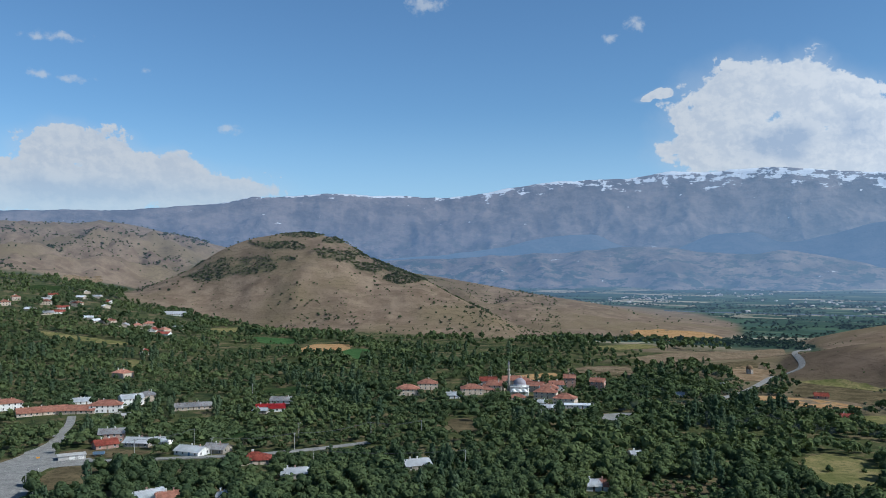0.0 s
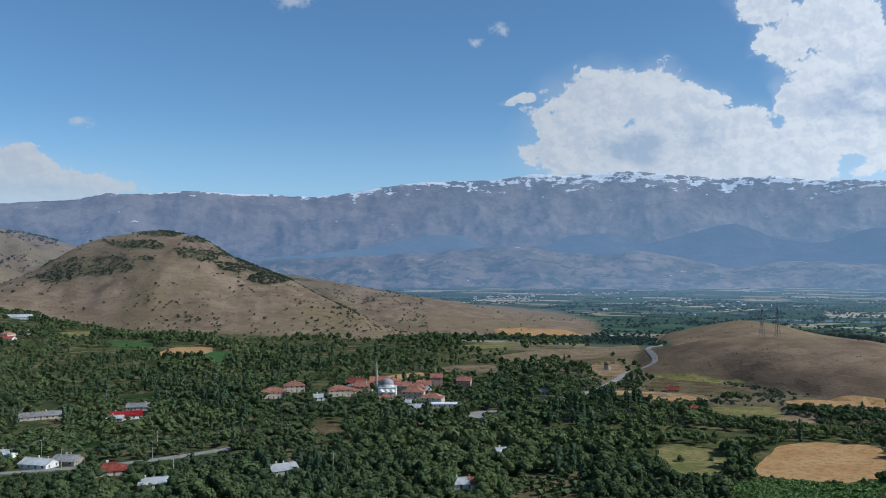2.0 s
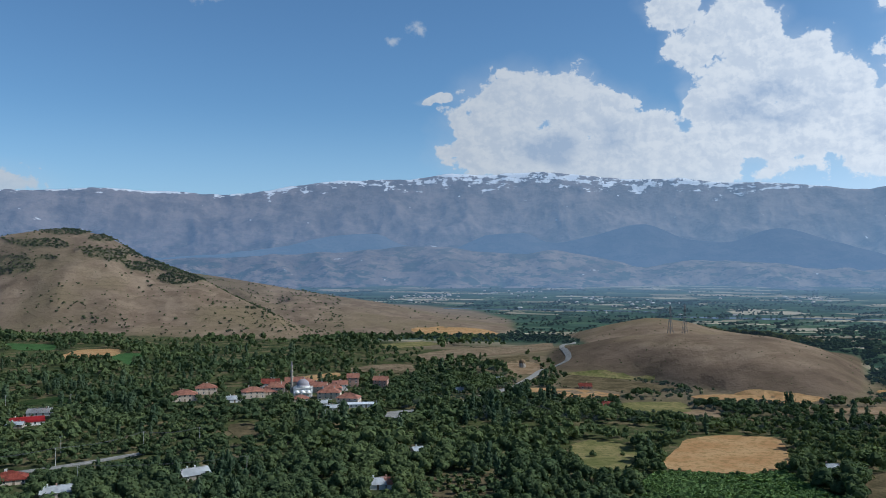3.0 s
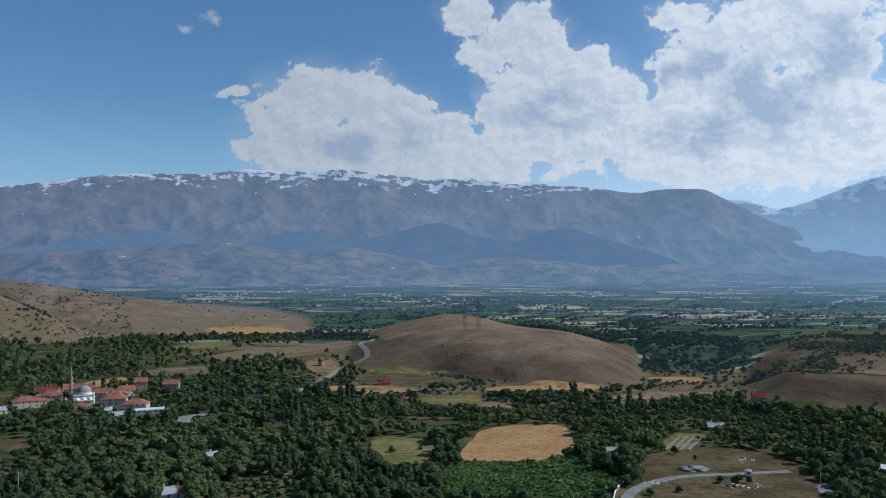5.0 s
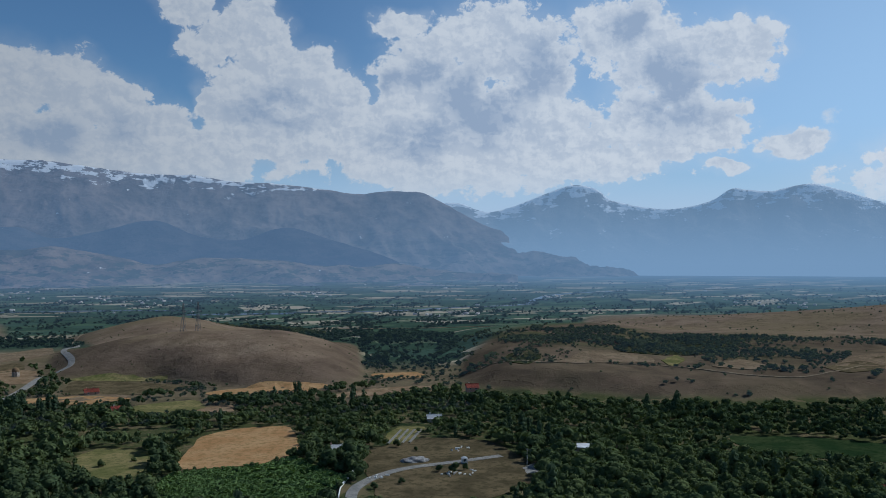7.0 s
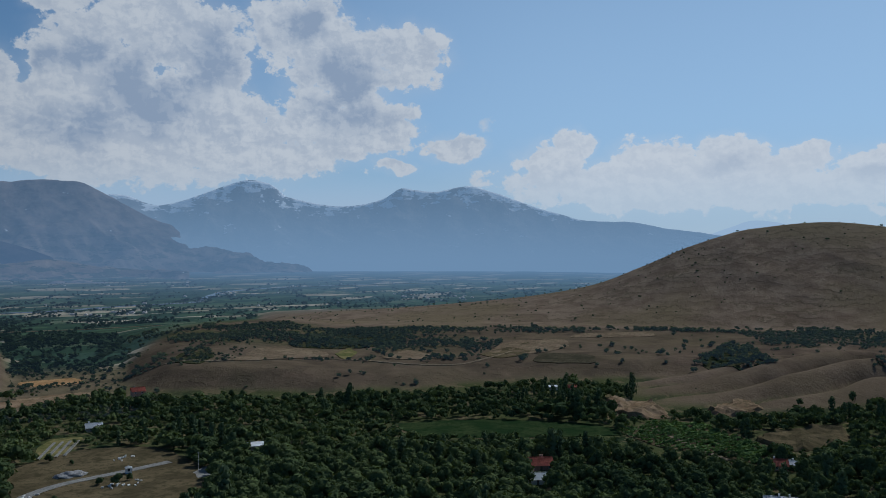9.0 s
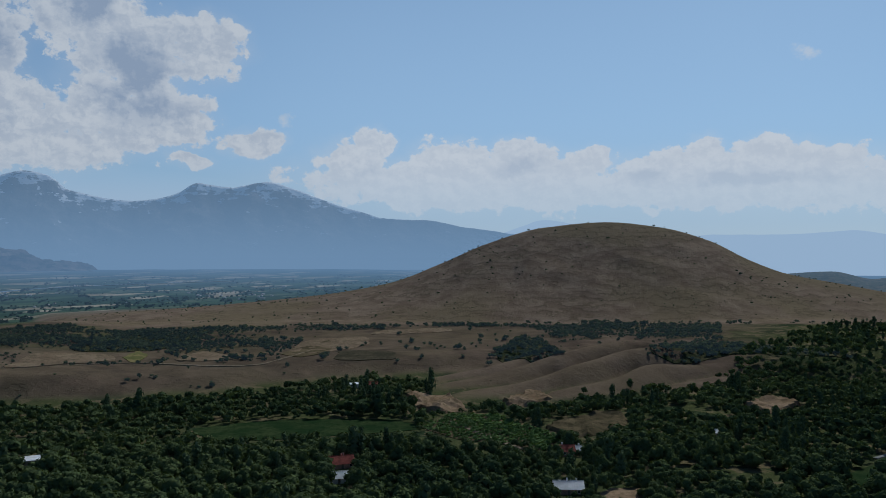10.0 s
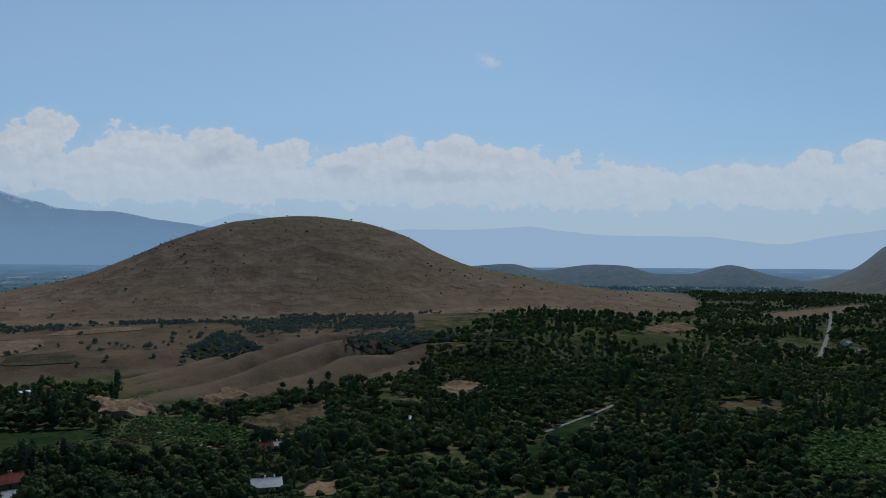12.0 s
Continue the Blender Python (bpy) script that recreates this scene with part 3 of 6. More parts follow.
def land_plan(x, y):
    """Height of the ground, and how much of it is hill (0 to 1), by name of the hill."""
    x, y = np.asarray(x, float), np.asarray(y, float)
    az, r = polar(x, y)
    base = base_height(az, r, x, y)
    z, over = base.copy(), {}
    for name, h in HILLS.items():
        lo, hi = h["crest"][0][0], h["crest"][-1][0]
        inside = smooth(az, lo - 2.5, lo) * (1 - smooth(az, hi, hi + 2.5))
        rc, rf = curve(az, h["dist"]), curve(az, h["foot"])
        if name == "bench":
            rf = rf + (fractal(x, y, 90, 3, 0.5, 2) - 0.5) * 55 * smooth(az, 48, 54)
        top = 72.0 + rc * np.tan(np.radians(curve(az, h["crest"])))
        up = np.clip((r - rf) / (rc - rf), 0, 1)
        down = np.clip((r - rc) / (h["back"] - rc), 0, 1)
        p = h["power"]
        rise = np.where(r < rc, (up**p) * (1.6 - 0.6 * up) if p < 1 else up**p * (1 + 0.55 * (1 - up) * up), 1 - down * down * (3 - 2 * down))
        if name == "bench":
            rise = np.where(r < rc, 0.85 * smooth(r, rf, rf + 48) + 0.15 * up, rise)
        rise = np.clip(rise, 0, 1) if p >= 1 else np.clip(rise / 1.0, 0, 1.02)
        body = 4 * up * (1 - up)
        gully = h["gully"] * np.clip(top - base, 0, 999) * body * (fractal(x, y, 75, 4, 0.5, 3, True) - 0.62)
        amount = np.clip(top - base, 0, None) * rise * inside + gully * inside
        if name == "folds":     # worn ridges running down to the north-west
            across = (0.67 * x + 0.74 * y) / 27 + 1.3 * fractal(x, y, 90, 3, 0.5, 1)
            amount = amount * (0.05 + 1.05 * np.abs(np.sin(np.pi * across)) ** 0.75)
        raised = base + amount
        over[name] = smooth(amount, 0.4, 2.5)
        z = np.maximum(z, raised)
    return z, over


def land(x, y):
    z, over = land_plan(np.asarray(x, float) / S, np.asarray(y, float) / S)
    return z * S, over


def height(x, y):
    return float(land(np.array([x]), np.array([y]))[0][0])


def heights(x, y):
    return land(np.asarray(x), np.asarray(y))[0]


def ring_azimuths(step):
    return np.concatenate([np.arange(-42, 142, step), np.arange(142, 318, 2.0)])


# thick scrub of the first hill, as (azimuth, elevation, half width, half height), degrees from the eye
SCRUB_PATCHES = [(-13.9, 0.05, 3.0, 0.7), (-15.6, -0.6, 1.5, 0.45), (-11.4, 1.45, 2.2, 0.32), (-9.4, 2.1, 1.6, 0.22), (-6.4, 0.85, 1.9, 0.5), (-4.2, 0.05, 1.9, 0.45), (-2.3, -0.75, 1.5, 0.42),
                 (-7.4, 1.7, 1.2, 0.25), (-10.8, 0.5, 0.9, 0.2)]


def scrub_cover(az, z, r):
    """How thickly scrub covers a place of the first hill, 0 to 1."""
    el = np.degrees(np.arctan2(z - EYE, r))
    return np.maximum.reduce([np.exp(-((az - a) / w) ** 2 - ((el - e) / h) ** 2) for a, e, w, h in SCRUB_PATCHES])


def build_ground():
    azs = ring_azimuths(0.33)
    rs = np.concatenate([np.linspace(0.02, 200, 12)[:-1], np.geomspace(200, 2000, 340)[:-1], np.geomspace(2000, 4950, 50)])
    A, R = np.meshgrid(np.radians(azs), rs, indexing="ij")
    x, y = R * np.sin(A) - 9 * np.clip(1 - R / 150, 0, 1), R * np.cos(A) - 9 * np.clip(1 - R / 150, 0, 1)
    z, over = land(x, y)
    hill = np.maximum.reduce([over[k] for k in over if k != "bench"])
    bench = over["bench"]
    az, r = polar(x / S, y / S)
    plots = smooth(fractal(x, y, 60, 3, 0.5, 1), 0.47, 0.56)
    green = (1 - hill) * (1 - bench * (1 - smooth(az, 99, 105)) * (0.88 - 0.6 * plots * smooth(r, 560, 640) * smooth(np.abs(az - 80), 8, 14)))
    green = green * (1 - 0.7 * smooth(az, 9, 12) * (1 - smooth(az, 22, 25)) * smooth(r, 600, 680) * smooth(fractal(x, y, 60, 3, 0.5, 2), 0.42, 0.52))
    green = green * (1 - 0.6 * smooth(az, 14, 20) * (1 - smooth(az, 46, 52)) * smooth(r, 400, 450))
    reach = curve(az, [(-180, 1400), (-20, 1250), (0, 900), (20, 720), (36, 690), (41, 555), (47, 555), (52, 760), (95, 1300), (180, 1500)])
    plain = smooth(r, reach, reach * 1.15) * (1 - hill)
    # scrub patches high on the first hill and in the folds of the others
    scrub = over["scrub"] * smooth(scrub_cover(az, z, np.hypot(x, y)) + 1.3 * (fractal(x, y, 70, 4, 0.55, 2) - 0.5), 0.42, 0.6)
    # green of knolls and right hill also stands for shade on backlit slopes
    green = np.clip(np.maximum.reduce([green, scrub * 0.6, 0.75 * over["knolls"], 0.45 * over["right"]]), 0, 1)
    # bare earth of bench and folds, its dark tone also painting cloud shade
    bare = np.maximum(bench * (0.6 + 0.4 * smooth(fractal(x, y, 40, 3, 0.5, 0), 0.4, 0.6)), 0.5 * over["folds"]) * (1 - over["big"])
    # mound: dark earth, densest low down, paints the cloud shadow lying there
    bare = np.maximum(bare, 0.75 * over["mound"] * smooth(fractal(x, y, 50, 3, 0.5, 1) + 0.5 * (1 - smooth(z, 8, 26)), 0.5, 0.8))
    bare = np.maximum(bare, 0.3 * over["scrub"] * smooth(fractal(x, y, 110, 4, 0.55, 0), 0.52, 0.62))
    na, nr = A.shape
    idx = np.arange(na * nr).reshape(na, nr)
    nxt = np.roll(idx, -1, axis=0)
    quads = np.stack([idx[:, :-1], idx[:, 1:], nxt[:, 1:], nxt[:, :-1]], -1).reshape(-1, 4)
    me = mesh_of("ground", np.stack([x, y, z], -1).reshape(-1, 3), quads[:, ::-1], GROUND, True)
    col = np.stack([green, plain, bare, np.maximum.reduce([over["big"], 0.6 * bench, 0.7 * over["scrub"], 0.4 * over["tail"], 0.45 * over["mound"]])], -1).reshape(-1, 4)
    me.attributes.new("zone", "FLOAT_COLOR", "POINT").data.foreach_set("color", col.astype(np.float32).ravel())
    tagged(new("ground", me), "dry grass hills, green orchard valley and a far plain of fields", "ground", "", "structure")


build_ground()


def mountain_range(name, label, crest, r_foot, r_crest, mat, rough, step=0.15, seed=0, jag=7.0, snow=None):
    """A range of the backdrop: its crest as azimuth: elevation; rough: height of the spurs, metres."""
    lo, hi = crest[0][0], crest[-1][0]
    azs = np.arange(lo, hi + step, step)
    rs = np.concatenate([np.linspace(r_foot, r_crest, 60), np.linspace(r_crest + 15, r_crest + 120, 4)])
    A, R = np.meshgrid(azs, rs, indexing="ij")
    x, y = R * np.sin(np.radians(A)), R * np.cos(np.radians(A))
    along = np.radians(A) * r_crest
    top = EYE + r_crest * np.tan(np.radians(curve(A, crest))) + jag * (fractal(along, along * 0, 140, 4, 0.6, seed, True) - 0.55)
    u = np.clip((R - r_foot) / (r_crest - r_foot), 0, 1)
    rise = 0.35 * u + 0.65 * u**1.7
    bend = (fractal(x, y, 500, 3, 0.5, seed + 2) - 0.5) * 260
    spurs = (0.3 * fractal(along + bend, R * 0.6, 420, 5, 0.5, seed, True) + 0.7 * fractal(x, y, 360, 6, 0.5, seed + 1, True) - 0.6) * rough * 2.0 * np.sin(np.pi * np.clip(u * 0.93 + 0.04, 0, 1)) ** 0.8
    z = -14 + (top + 14) * rise + spurs
    z = np.where(R > r_crest, top - (R - r_crest) * 1.5, z)
    z = np.where(u <= 0, -30, z)
    idx = np.arange(A.size).reshape(A.shape)
    quads = np.stack([idx[:-1, :-1], idx[:-1, 1:], idx[1:, 1:], idx[1:, :-1]], -1).reshape(-1, 4)
    me = mesh_of(name, np.stack([x, y, z], -1).reshape(-1, 3), quads[:, ::-1], mat, True)
    deep = np.zeros_like(A) if snow is None else curve(A, snow)
    lying = np.where(deep > 1, 1 - (top - z) / np.maximum(deep, 1) * 0.8, 0.0)
    me.attributes.new("snow", "FLOAT", "POINT").data.foreach_set("value", np.clip(lying, 0, 1).astype(np.float32).ravel())
    return tagged(new(name, me), label, "mountain range", "", "structure")


# the first numbers are the painted haze at foot and crest
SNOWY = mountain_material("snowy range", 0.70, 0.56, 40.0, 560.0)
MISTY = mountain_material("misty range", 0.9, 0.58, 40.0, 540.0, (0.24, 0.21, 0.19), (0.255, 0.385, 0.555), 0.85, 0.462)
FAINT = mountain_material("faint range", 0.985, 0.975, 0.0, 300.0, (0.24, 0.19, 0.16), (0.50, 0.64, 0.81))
FOOT = mountain_material("brown foothills", 0.64, 0.60, -10.0, 110.0, (0.24, 0.18, 0.135), HAZE_BLUE, 0.95)
# dark blue paints the cloud shadow on the range's lower slopes
SHADY = mountain_material("foothills in painted shade", 0.88, 0.82, 0.0, 250.0, (0.16, 0.135, 0.11), (0.125, 0.203, 0.325), 0.95)
CREST_MAIN_A = [(-60, 3.0), (-40, 3.4), (-27.8, 3.4), (-23.1, 3.47), (-19.1, 3.71), (-15.2, 4.08), (-13, 4.57), (-10.1, 4.77), (-7.4, 4.92), (-5.1, 4.83), (-1.3, 4.69), (1.4, 4.85),
                (4.5, 5.33), (6.7, 5.65), (9.8, 5.76), (12, 5.79), (15.3, 6.19), (17, 6.1), (20.5, 6.27)]
CREST_MAIN_B = [(23.7, 6.01), (26.7, 5.74), (30.2, 5.76), (32.9, 5.42), (35.5, 5.22), (39, 4.88), (41.6, 4.62), (43.5, 4.85), (45.1, 4.79), (46.8, 4.1), (49, 2.9), (52, 1.7), (56, 0.4), (60, -1)]
CREST_EAST = [(40, 2.0), (44, 3.6), (46.4, 4.05), (47.8, 4.03), (50, 3.35), (51.6, 3.7), (54.1, 4.66), (55.8, 5.22), (57, 5.0), (58.4, 4.09), (62, 3.53), (64.5, 3.94), (66.2, 4.72), (68.3, 4.52),
              (70.6, 4.84), (72.1, 4.47), (75.9, 3.25), (78.3, 2.6), (81.3, 2.39), (83.6, 1.96), (86.9, 1.5), (92, 0.8), (98, 0.0)]
CREST_SOUTH = [(82, 0.8), (85.5, 1.3), (87.4, 1.9), (89.1, 2.41), (90.4, 2.3), (92.5, 1.6), (96, 1.2), (100.2, 1.37), (104.8, 1.33), (108.2, 1.55), (110.9, 1.17), (114.6, 0.93), (120, 0.83),
               (124, 0.3), (128, 0.9), (140, 2.2), (180, 3.0), (240, 3.2), (300, 3.0)]
CREST_FOOT = [(-14, -1.0), (-8, 0.0), (-3, 0.45), (2, 0.55), (5, 0.75), (9, 0.95), (12, 1.25), (15, 1.1), (17.5, 0.8), (20, 0.7), (22, 1.0), (23.6, 0.75), (26, 0.35), (28, -0.1), (30, 0.2), (33, 0.3), (36, 0.1), (38.5, -0.3),
              (41, -0.35), (44, -0.1), (47, -0.5), (52, -0.9)]
CREST_SHADY = [(-12, -0.5), (-6, 0.3), (0, 0.8), (4, 1.3), (7.5, 2.0), (10, 2.1), (12, 1.4), (15, 1.1), (18, 2.1), (20, 2.2), (22, 1.5), (24.5, 1.9), (28, 2.7), (31, 1.7), (33, 1.5), (36.5, 2.35), (39.5, 1.5), (43, 0.4), (46, -0.8), (49, -1.6)]
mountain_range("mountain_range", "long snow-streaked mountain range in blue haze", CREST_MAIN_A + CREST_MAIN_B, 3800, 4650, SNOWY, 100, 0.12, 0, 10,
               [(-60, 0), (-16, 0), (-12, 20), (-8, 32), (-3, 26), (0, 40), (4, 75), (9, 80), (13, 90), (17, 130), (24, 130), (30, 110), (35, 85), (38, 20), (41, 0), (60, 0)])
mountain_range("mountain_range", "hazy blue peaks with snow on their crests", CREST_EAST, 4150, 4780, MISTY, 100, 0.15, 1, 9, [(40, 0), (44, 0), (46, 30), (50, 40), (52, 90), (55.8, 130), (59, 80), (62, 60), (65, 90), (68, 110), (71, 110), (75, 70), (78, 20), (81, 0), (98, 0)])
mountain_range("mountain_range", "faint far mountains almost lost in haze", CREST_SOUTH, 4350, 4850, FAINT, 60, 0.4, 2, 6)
mountain_range("foothills", "dark blue foothills standing in for cloud shadow below the snowy range", CREST_SHADY, 3650, 4100, SHADY, 50, 0.2, 3, 8)
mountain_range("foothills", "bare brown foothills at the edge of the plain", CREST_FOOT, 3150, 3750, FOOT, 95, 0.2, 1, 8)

# ------------------------------------------------------------------ fields and roads


def inside(x, y, poly):
    x, y = np.asarray(x), np.asarray(y)
    hit = np.zeros(x.shape, bool)
    for (x0, y0), (x1, y1) in zip(poly, poly[1:] + poly[:1]):
        cross = (y0 > y) != (y1 > y)
        hit ^= cross & (x < (x1 - x0) * (y - y0) / (y1 - y0 + 1e-9) + x0)
    return hit


def rounded(poly, rng, wobble=1.2, step=6.0):
    """The outline with soft corners and an uneven edge."""
    pts = [Vector(p) for p in poly]
    for k in (0.14, 0.25):
        pts = [q for a, b in zip(pts, pts[1:] + pts[:1]) for q in (a.lerp(b, k), a.lerp(b, 1 - k))]
    out = []
    for a, b in zip(pts, pts[1:] + pts[:1]):
        k = max(1, int((b - a).length / step))
        out += [a.lerp(b, i / k) + Vector((rng.uniform(-wobble, wobble), rng.uniform(-wobble, wobble))) for i in range(k)]
    return out


CLEAR = []          # outlines kept free of trees


def field(name, poly, mat, label, category="field", lift=0.25, cut=9.0, keep=True, heave=0.0):
    poly = [(x * S, y * S) for x, y in poly]
    rng = random.Random(len(CLEAR) * 17 + len(name))
    pts = rounded(poly, rng)
    bm = bmesh.new()
    bm.faces.new([bm.verts.new((p.x, p.y, 0)) for p in pts])
    xs, ys = [p.x for p in pts], [p.y for p in pts]
    for axis, lo, hi in ((0, min(xs), max(xs)), (1, min(ys), max(ys))):
        c = lo + cut
        while c < hi:
            co, no = [0, 0, 0], [0, 0, 0]
            co[axis], no[axis] = c, 1
            bmesh.ops.bisect_plane(bm, geom=bm.verts[:] + bm.edges[:] + bm.faces[:], plane_co=co, plane_no=no)
            c += cut
    zs = heights([v.co.x for v in bm.verts], [v.co.y for v in bm.verts])
    rim = [e for e in bm.edges if e.is_boundary]
    edge = {v for e in rim for v in e.verts}
    humps = heave * np.clip(fractal(np.array([v.co.x for v in bm.verts]), np.array([v.co.y for v in bm.verts]), 17.0, 3, 0.5, 2, True) - 0.45, 0, 1)
    for v, z, hump in zip(bm.verts, zs, humps):
        v.co.z = z + lift + (0.0 if v in edge else float(hump))
    skirt = bmesh.ops.extrude_edge_only(bm, edges=rim)
    for v in skirt["geom"]:
        if isinstance(v, bmesh.types.BMVert):
            v.co.z -= 1.2
    bmesh.ops.recalc_face_normals(bm, faces=bm.faces)
    if keep:
        CLEAR.append([(p.x, p.y) for p in pts])
    ob = part(name, bm, mat)
    return tagged(ob, label, category, "", "structure")


def road(name, line, width, mat, label, lift=0.4, keep=True):
    pts = [Vector(p) * S for p in line]
    width *= 1.12
    for _ in range(3):
        pts = [pts[0]] + [q for a, b in zip(pts, pts[1:]) for q in (a.lerp(b, 0.25), a.lerp(b, 0.75))] + [pts[-1]]
    lefts, rights = [], []
    for i, p in enumerate(pts):
        t = (pts[min(i + 1, len(pts) - 1)] - pts[max(i - 1, 0)]).normalized()
        s = Vector((-t.y, t.x)) * width / 2
        lefts.append(p + s)
        rights.append(p - s)
    zl = heights([p.x for p in lefts], [p.y for p in lefts]) + lift
    zr = heights([p.x for p in rights], [p.y for p in rights]) + lift
    bm = bmesh.new()
    rows = [[bm.verts.new((a.x, a.y, z - 1.5)), bm.verts.new((a.x, a.y, z)), bm.verts.new(((a.x + b.x) / 2, (a.y + b.y) / 2, (z + w) / 2 + width * 0.012)), bm.verts.new((b.x, b.y, w)), bm.verts.new((b.x, b.y, w - 1.5))]
            for a, b, z, w in zip(lefts, rights, zl, zr)]
    for r, s in zip(rows, rows[1:]):
        for i in range(4):
            bm.faces.new((r[i], r[i + 1], s[i + 1], s[i]))
    bmesh.ops.recalc_face_normals(bm, faces=bm.faces)
    if keep:
        grow = 1.0 + 3.0 / width
        CLEAR.append([tuple(p + (p - q) * (grow - 1) / 2) for p, q in zip(lefts, rights)] + [tuple(q + (q - p) * (grow - 1) / 2) for p, q in zip(lefts, rights)][::-1])
    return tagged(part(name, bm, mat), label, "road", "", "structure")


CONCRETE_ROW = crop_material("dusty plastic sheet", (0.20, 0.19, 0.17), (0.27, 0.255, 0.23), 1.0)
field("stubble_field", [(150.8, 274.8), (186, 317), (204.8, 319), (226.4, 308.3), (198, 262.6), (177.7, 258), (162.1, 264.8)], STRAW, "mown golden stubble field between orchards")
field("hay_meadow", [(133.2, 316.9), (150.3, 329.1), (158.9, 314.3), (156.6, 296.2), (135.9, 273.8), (122.6, 280.4)], HAY, "yellow-green hay meadow beside the stubble field")
vineyard_outline = [(130, 255), (148, 270), (176.2, 256.9), (190, 258), (184.8, 241.4), (185.0, 220.2), (158.2, 205.2), (124.5, 236.0)]
field("vineyard_ground", vineyard_outline, MEADOW, "green vineyard plot below the stubble field", "vineyard")
field("dry_pasture", [(190, 217), (214.8, 248), (247.2, 248), (262, 224), (250, 200), (228, 172), (190, 170), (170, 190)], DRYLAND, "dry brown pasture crossed by a track")
road("track", [(150, 175), (167.9, 201.6), (181, 212.2), (203.4, 217.4), (220.0, 211.4), (243, 203)], 4.2, ROAD, "pale curving farm road")
road("road", [(120, 430), (160, 472), (172, 484), (193, 515), (217, 556), (230, 558), (241, 563), (258, 614), (298, 719), (316, 725), (330, 770)], 5.0, ROAD, "pale asphalt road winding past the mound")
road("track", [(280, 676), (262, 700), (215, 720), (150, 732)], 3.2, TRACK, "pale dirt track along the ridge foot")
road("track", [(330, 770), (338, 795), (362, 840), (384, 873)], 3.0, TRACK, "dirt track up the pylon hill", 0.5, False)
field("village_square", [(-142, 250), (-168, 270), (-166, 292), (-162, 303), (-162, 323), (-161, 341), (-166, 362), (-161, 362), (-154, 336), (-149, 324), (-132, 319), (-130, 308), (-142, 303), (-141, 293), (-127, 254)], ROAD, "wide worn asphalt square where village roads meet", "road", 0.3, 9.0)
road("lane", [(-164, 359), (-170, 385), (-180, 410)], 4.5, ROAD, "narrow lane leading up from the square")
field("dry_verge", [(-139, 304), (-128, 307), (-122, 300), (-124, 280), (-128, 268), (-138, 290)], DRYLAND, "dry grass verge below the parapet", "verge", 0.2)
field("dry_verge", [(-146, 322), (-136, 319), (-118, 321), (-112, 332), (-140, 334), (-150, 330)], DRYLAND, "dry grass yard round the sheds", "yard", 0.2)
road("road", [(-136, 313), (-120, 315), (-103, 318), (-74, 323), (-50, 333), (-30, 345)], 4.5, ROAD, "narrow village road past the sheds")
field("far_stubble", [(-126.7, 703.7), (-121.4, 791.6), (-85.7, 790.3), (-80, 720)], STRAW, "far golden stubble field among woods")
field("green_plot", [(-86, 739), (-62, 743), (-62, 644), (-82, 666)], VERDANT, "bright green crop plot among woods")
field("hill_stubble", [(232, 1080), (290, 1100), (345, 1085), (350, 1010), (300, 900), (262, 960)], STRAW, "golden field on the low ridge")
field("pale_field", [(-555, 1218), (-522, 1288), (-505, 1257), (-515, 1140)], PALE, "pale dry field at the foot of a hill")
field("green_plot", [(-504, 1030), (-481, 1065), (-464, 1020), (-488, 992)], MEADOW, "green crop plot on the rising slope")
field("dry_plot", [(-252, 891), (-229, 951), (-214, 877), (-236, 852)], HAY, "yellowish meadow below the hill")
field("green_plot", [(-196, 849), (-146, 840), (-139, 786), (-172, 792)], VERDANT, "fresh green crop plot below the hill")
field("dry_plot", [(-371, 776), (-277, 747), (-272, 727), (-355, 752)], HAY, "long yellowish strip among trees")
field("dry_plot", [(-245, 643), (-234, 656), (-218, 605), (-231, 611)], HAY, "small yellowish clearing among trees")
field("strip_field", [(151, 666), (189, 704), (253, 715), (300, 743), (278, 682), (219, 657), (145, 622)], PALE, "long pale strip field below the low ridge")
field("strip_field", [(86, 595), (118, 612), (134, 600), (127, 558), (111, 577), (84, 569)], PALE, "pale bent strip among trees")
field("strip_field", [(188, 616), (241, 656), (226, 601), (185, 589)], DRYLAND, "dry fallow plot by the road")
field("strip_field", [(135, 753), (186, 796), (196, 746), (138, 717)], HAY, "yellowish plot below the low ridge")
field("strip_field", [(219, 529), (244, 520), (263, 485), (263, 478), (234, 506)], HAY, "yellowish strip below the mound")
field("strip_field", [(178, 459), (202, 468), (220, 442), (210, 429), (179, 443)], PALE, "pale strip below the mound")
young_orchard_outline = [(64, 280), (82, 286), (91, 278), (90, 259), (78, 255), (63, 258)]
field("young_orchard_ground", young_orchard_outline, DRYLAND, "dry grass under young orchard trees", "orchard")
field("orchard_meadow", [(-127.7, 394.8), (-104, 405.2), (-82.1, 368), (-91.5, 339.2), (-110.8, 350.1)], MEADOW, "green orchard meadow behind the houses")
field("meadow", [(-107, 494), (-85, 510), (-77, 485), (-100, 477)], MEADOW, "small green meadow among trees")
field("dry_plot", [(93, 589), (132, 592), (128, 552), (93, 567)], DRYLAND, "dry pale plot beyond the village")
field("dry_plot", [(43, 550), (77, 575), (74, 539), (43, 534)], STRAW, "dry pale plot beyond the village")
field("dry_plot", [(2, 398), (14, 398), (15, 368), (4, 364)], DRYLAND, "dry clearing among trees")
field("paved_yard", [(75, 410), (94, 420), (92, 393), (76, 393)], ROAD, "pale paved yard in the village", "yard")
field("strip_field", [(252, 421), (280, 420), (316, 389), (294, 380), (247, 410)], STRAW, "narrow golden strip field below the mound")
field("fallow", [(226, 527), (248, 483), (263, 448), (224, 436), (192, 473)], DRYLAND, "fallow dry land below the mound")
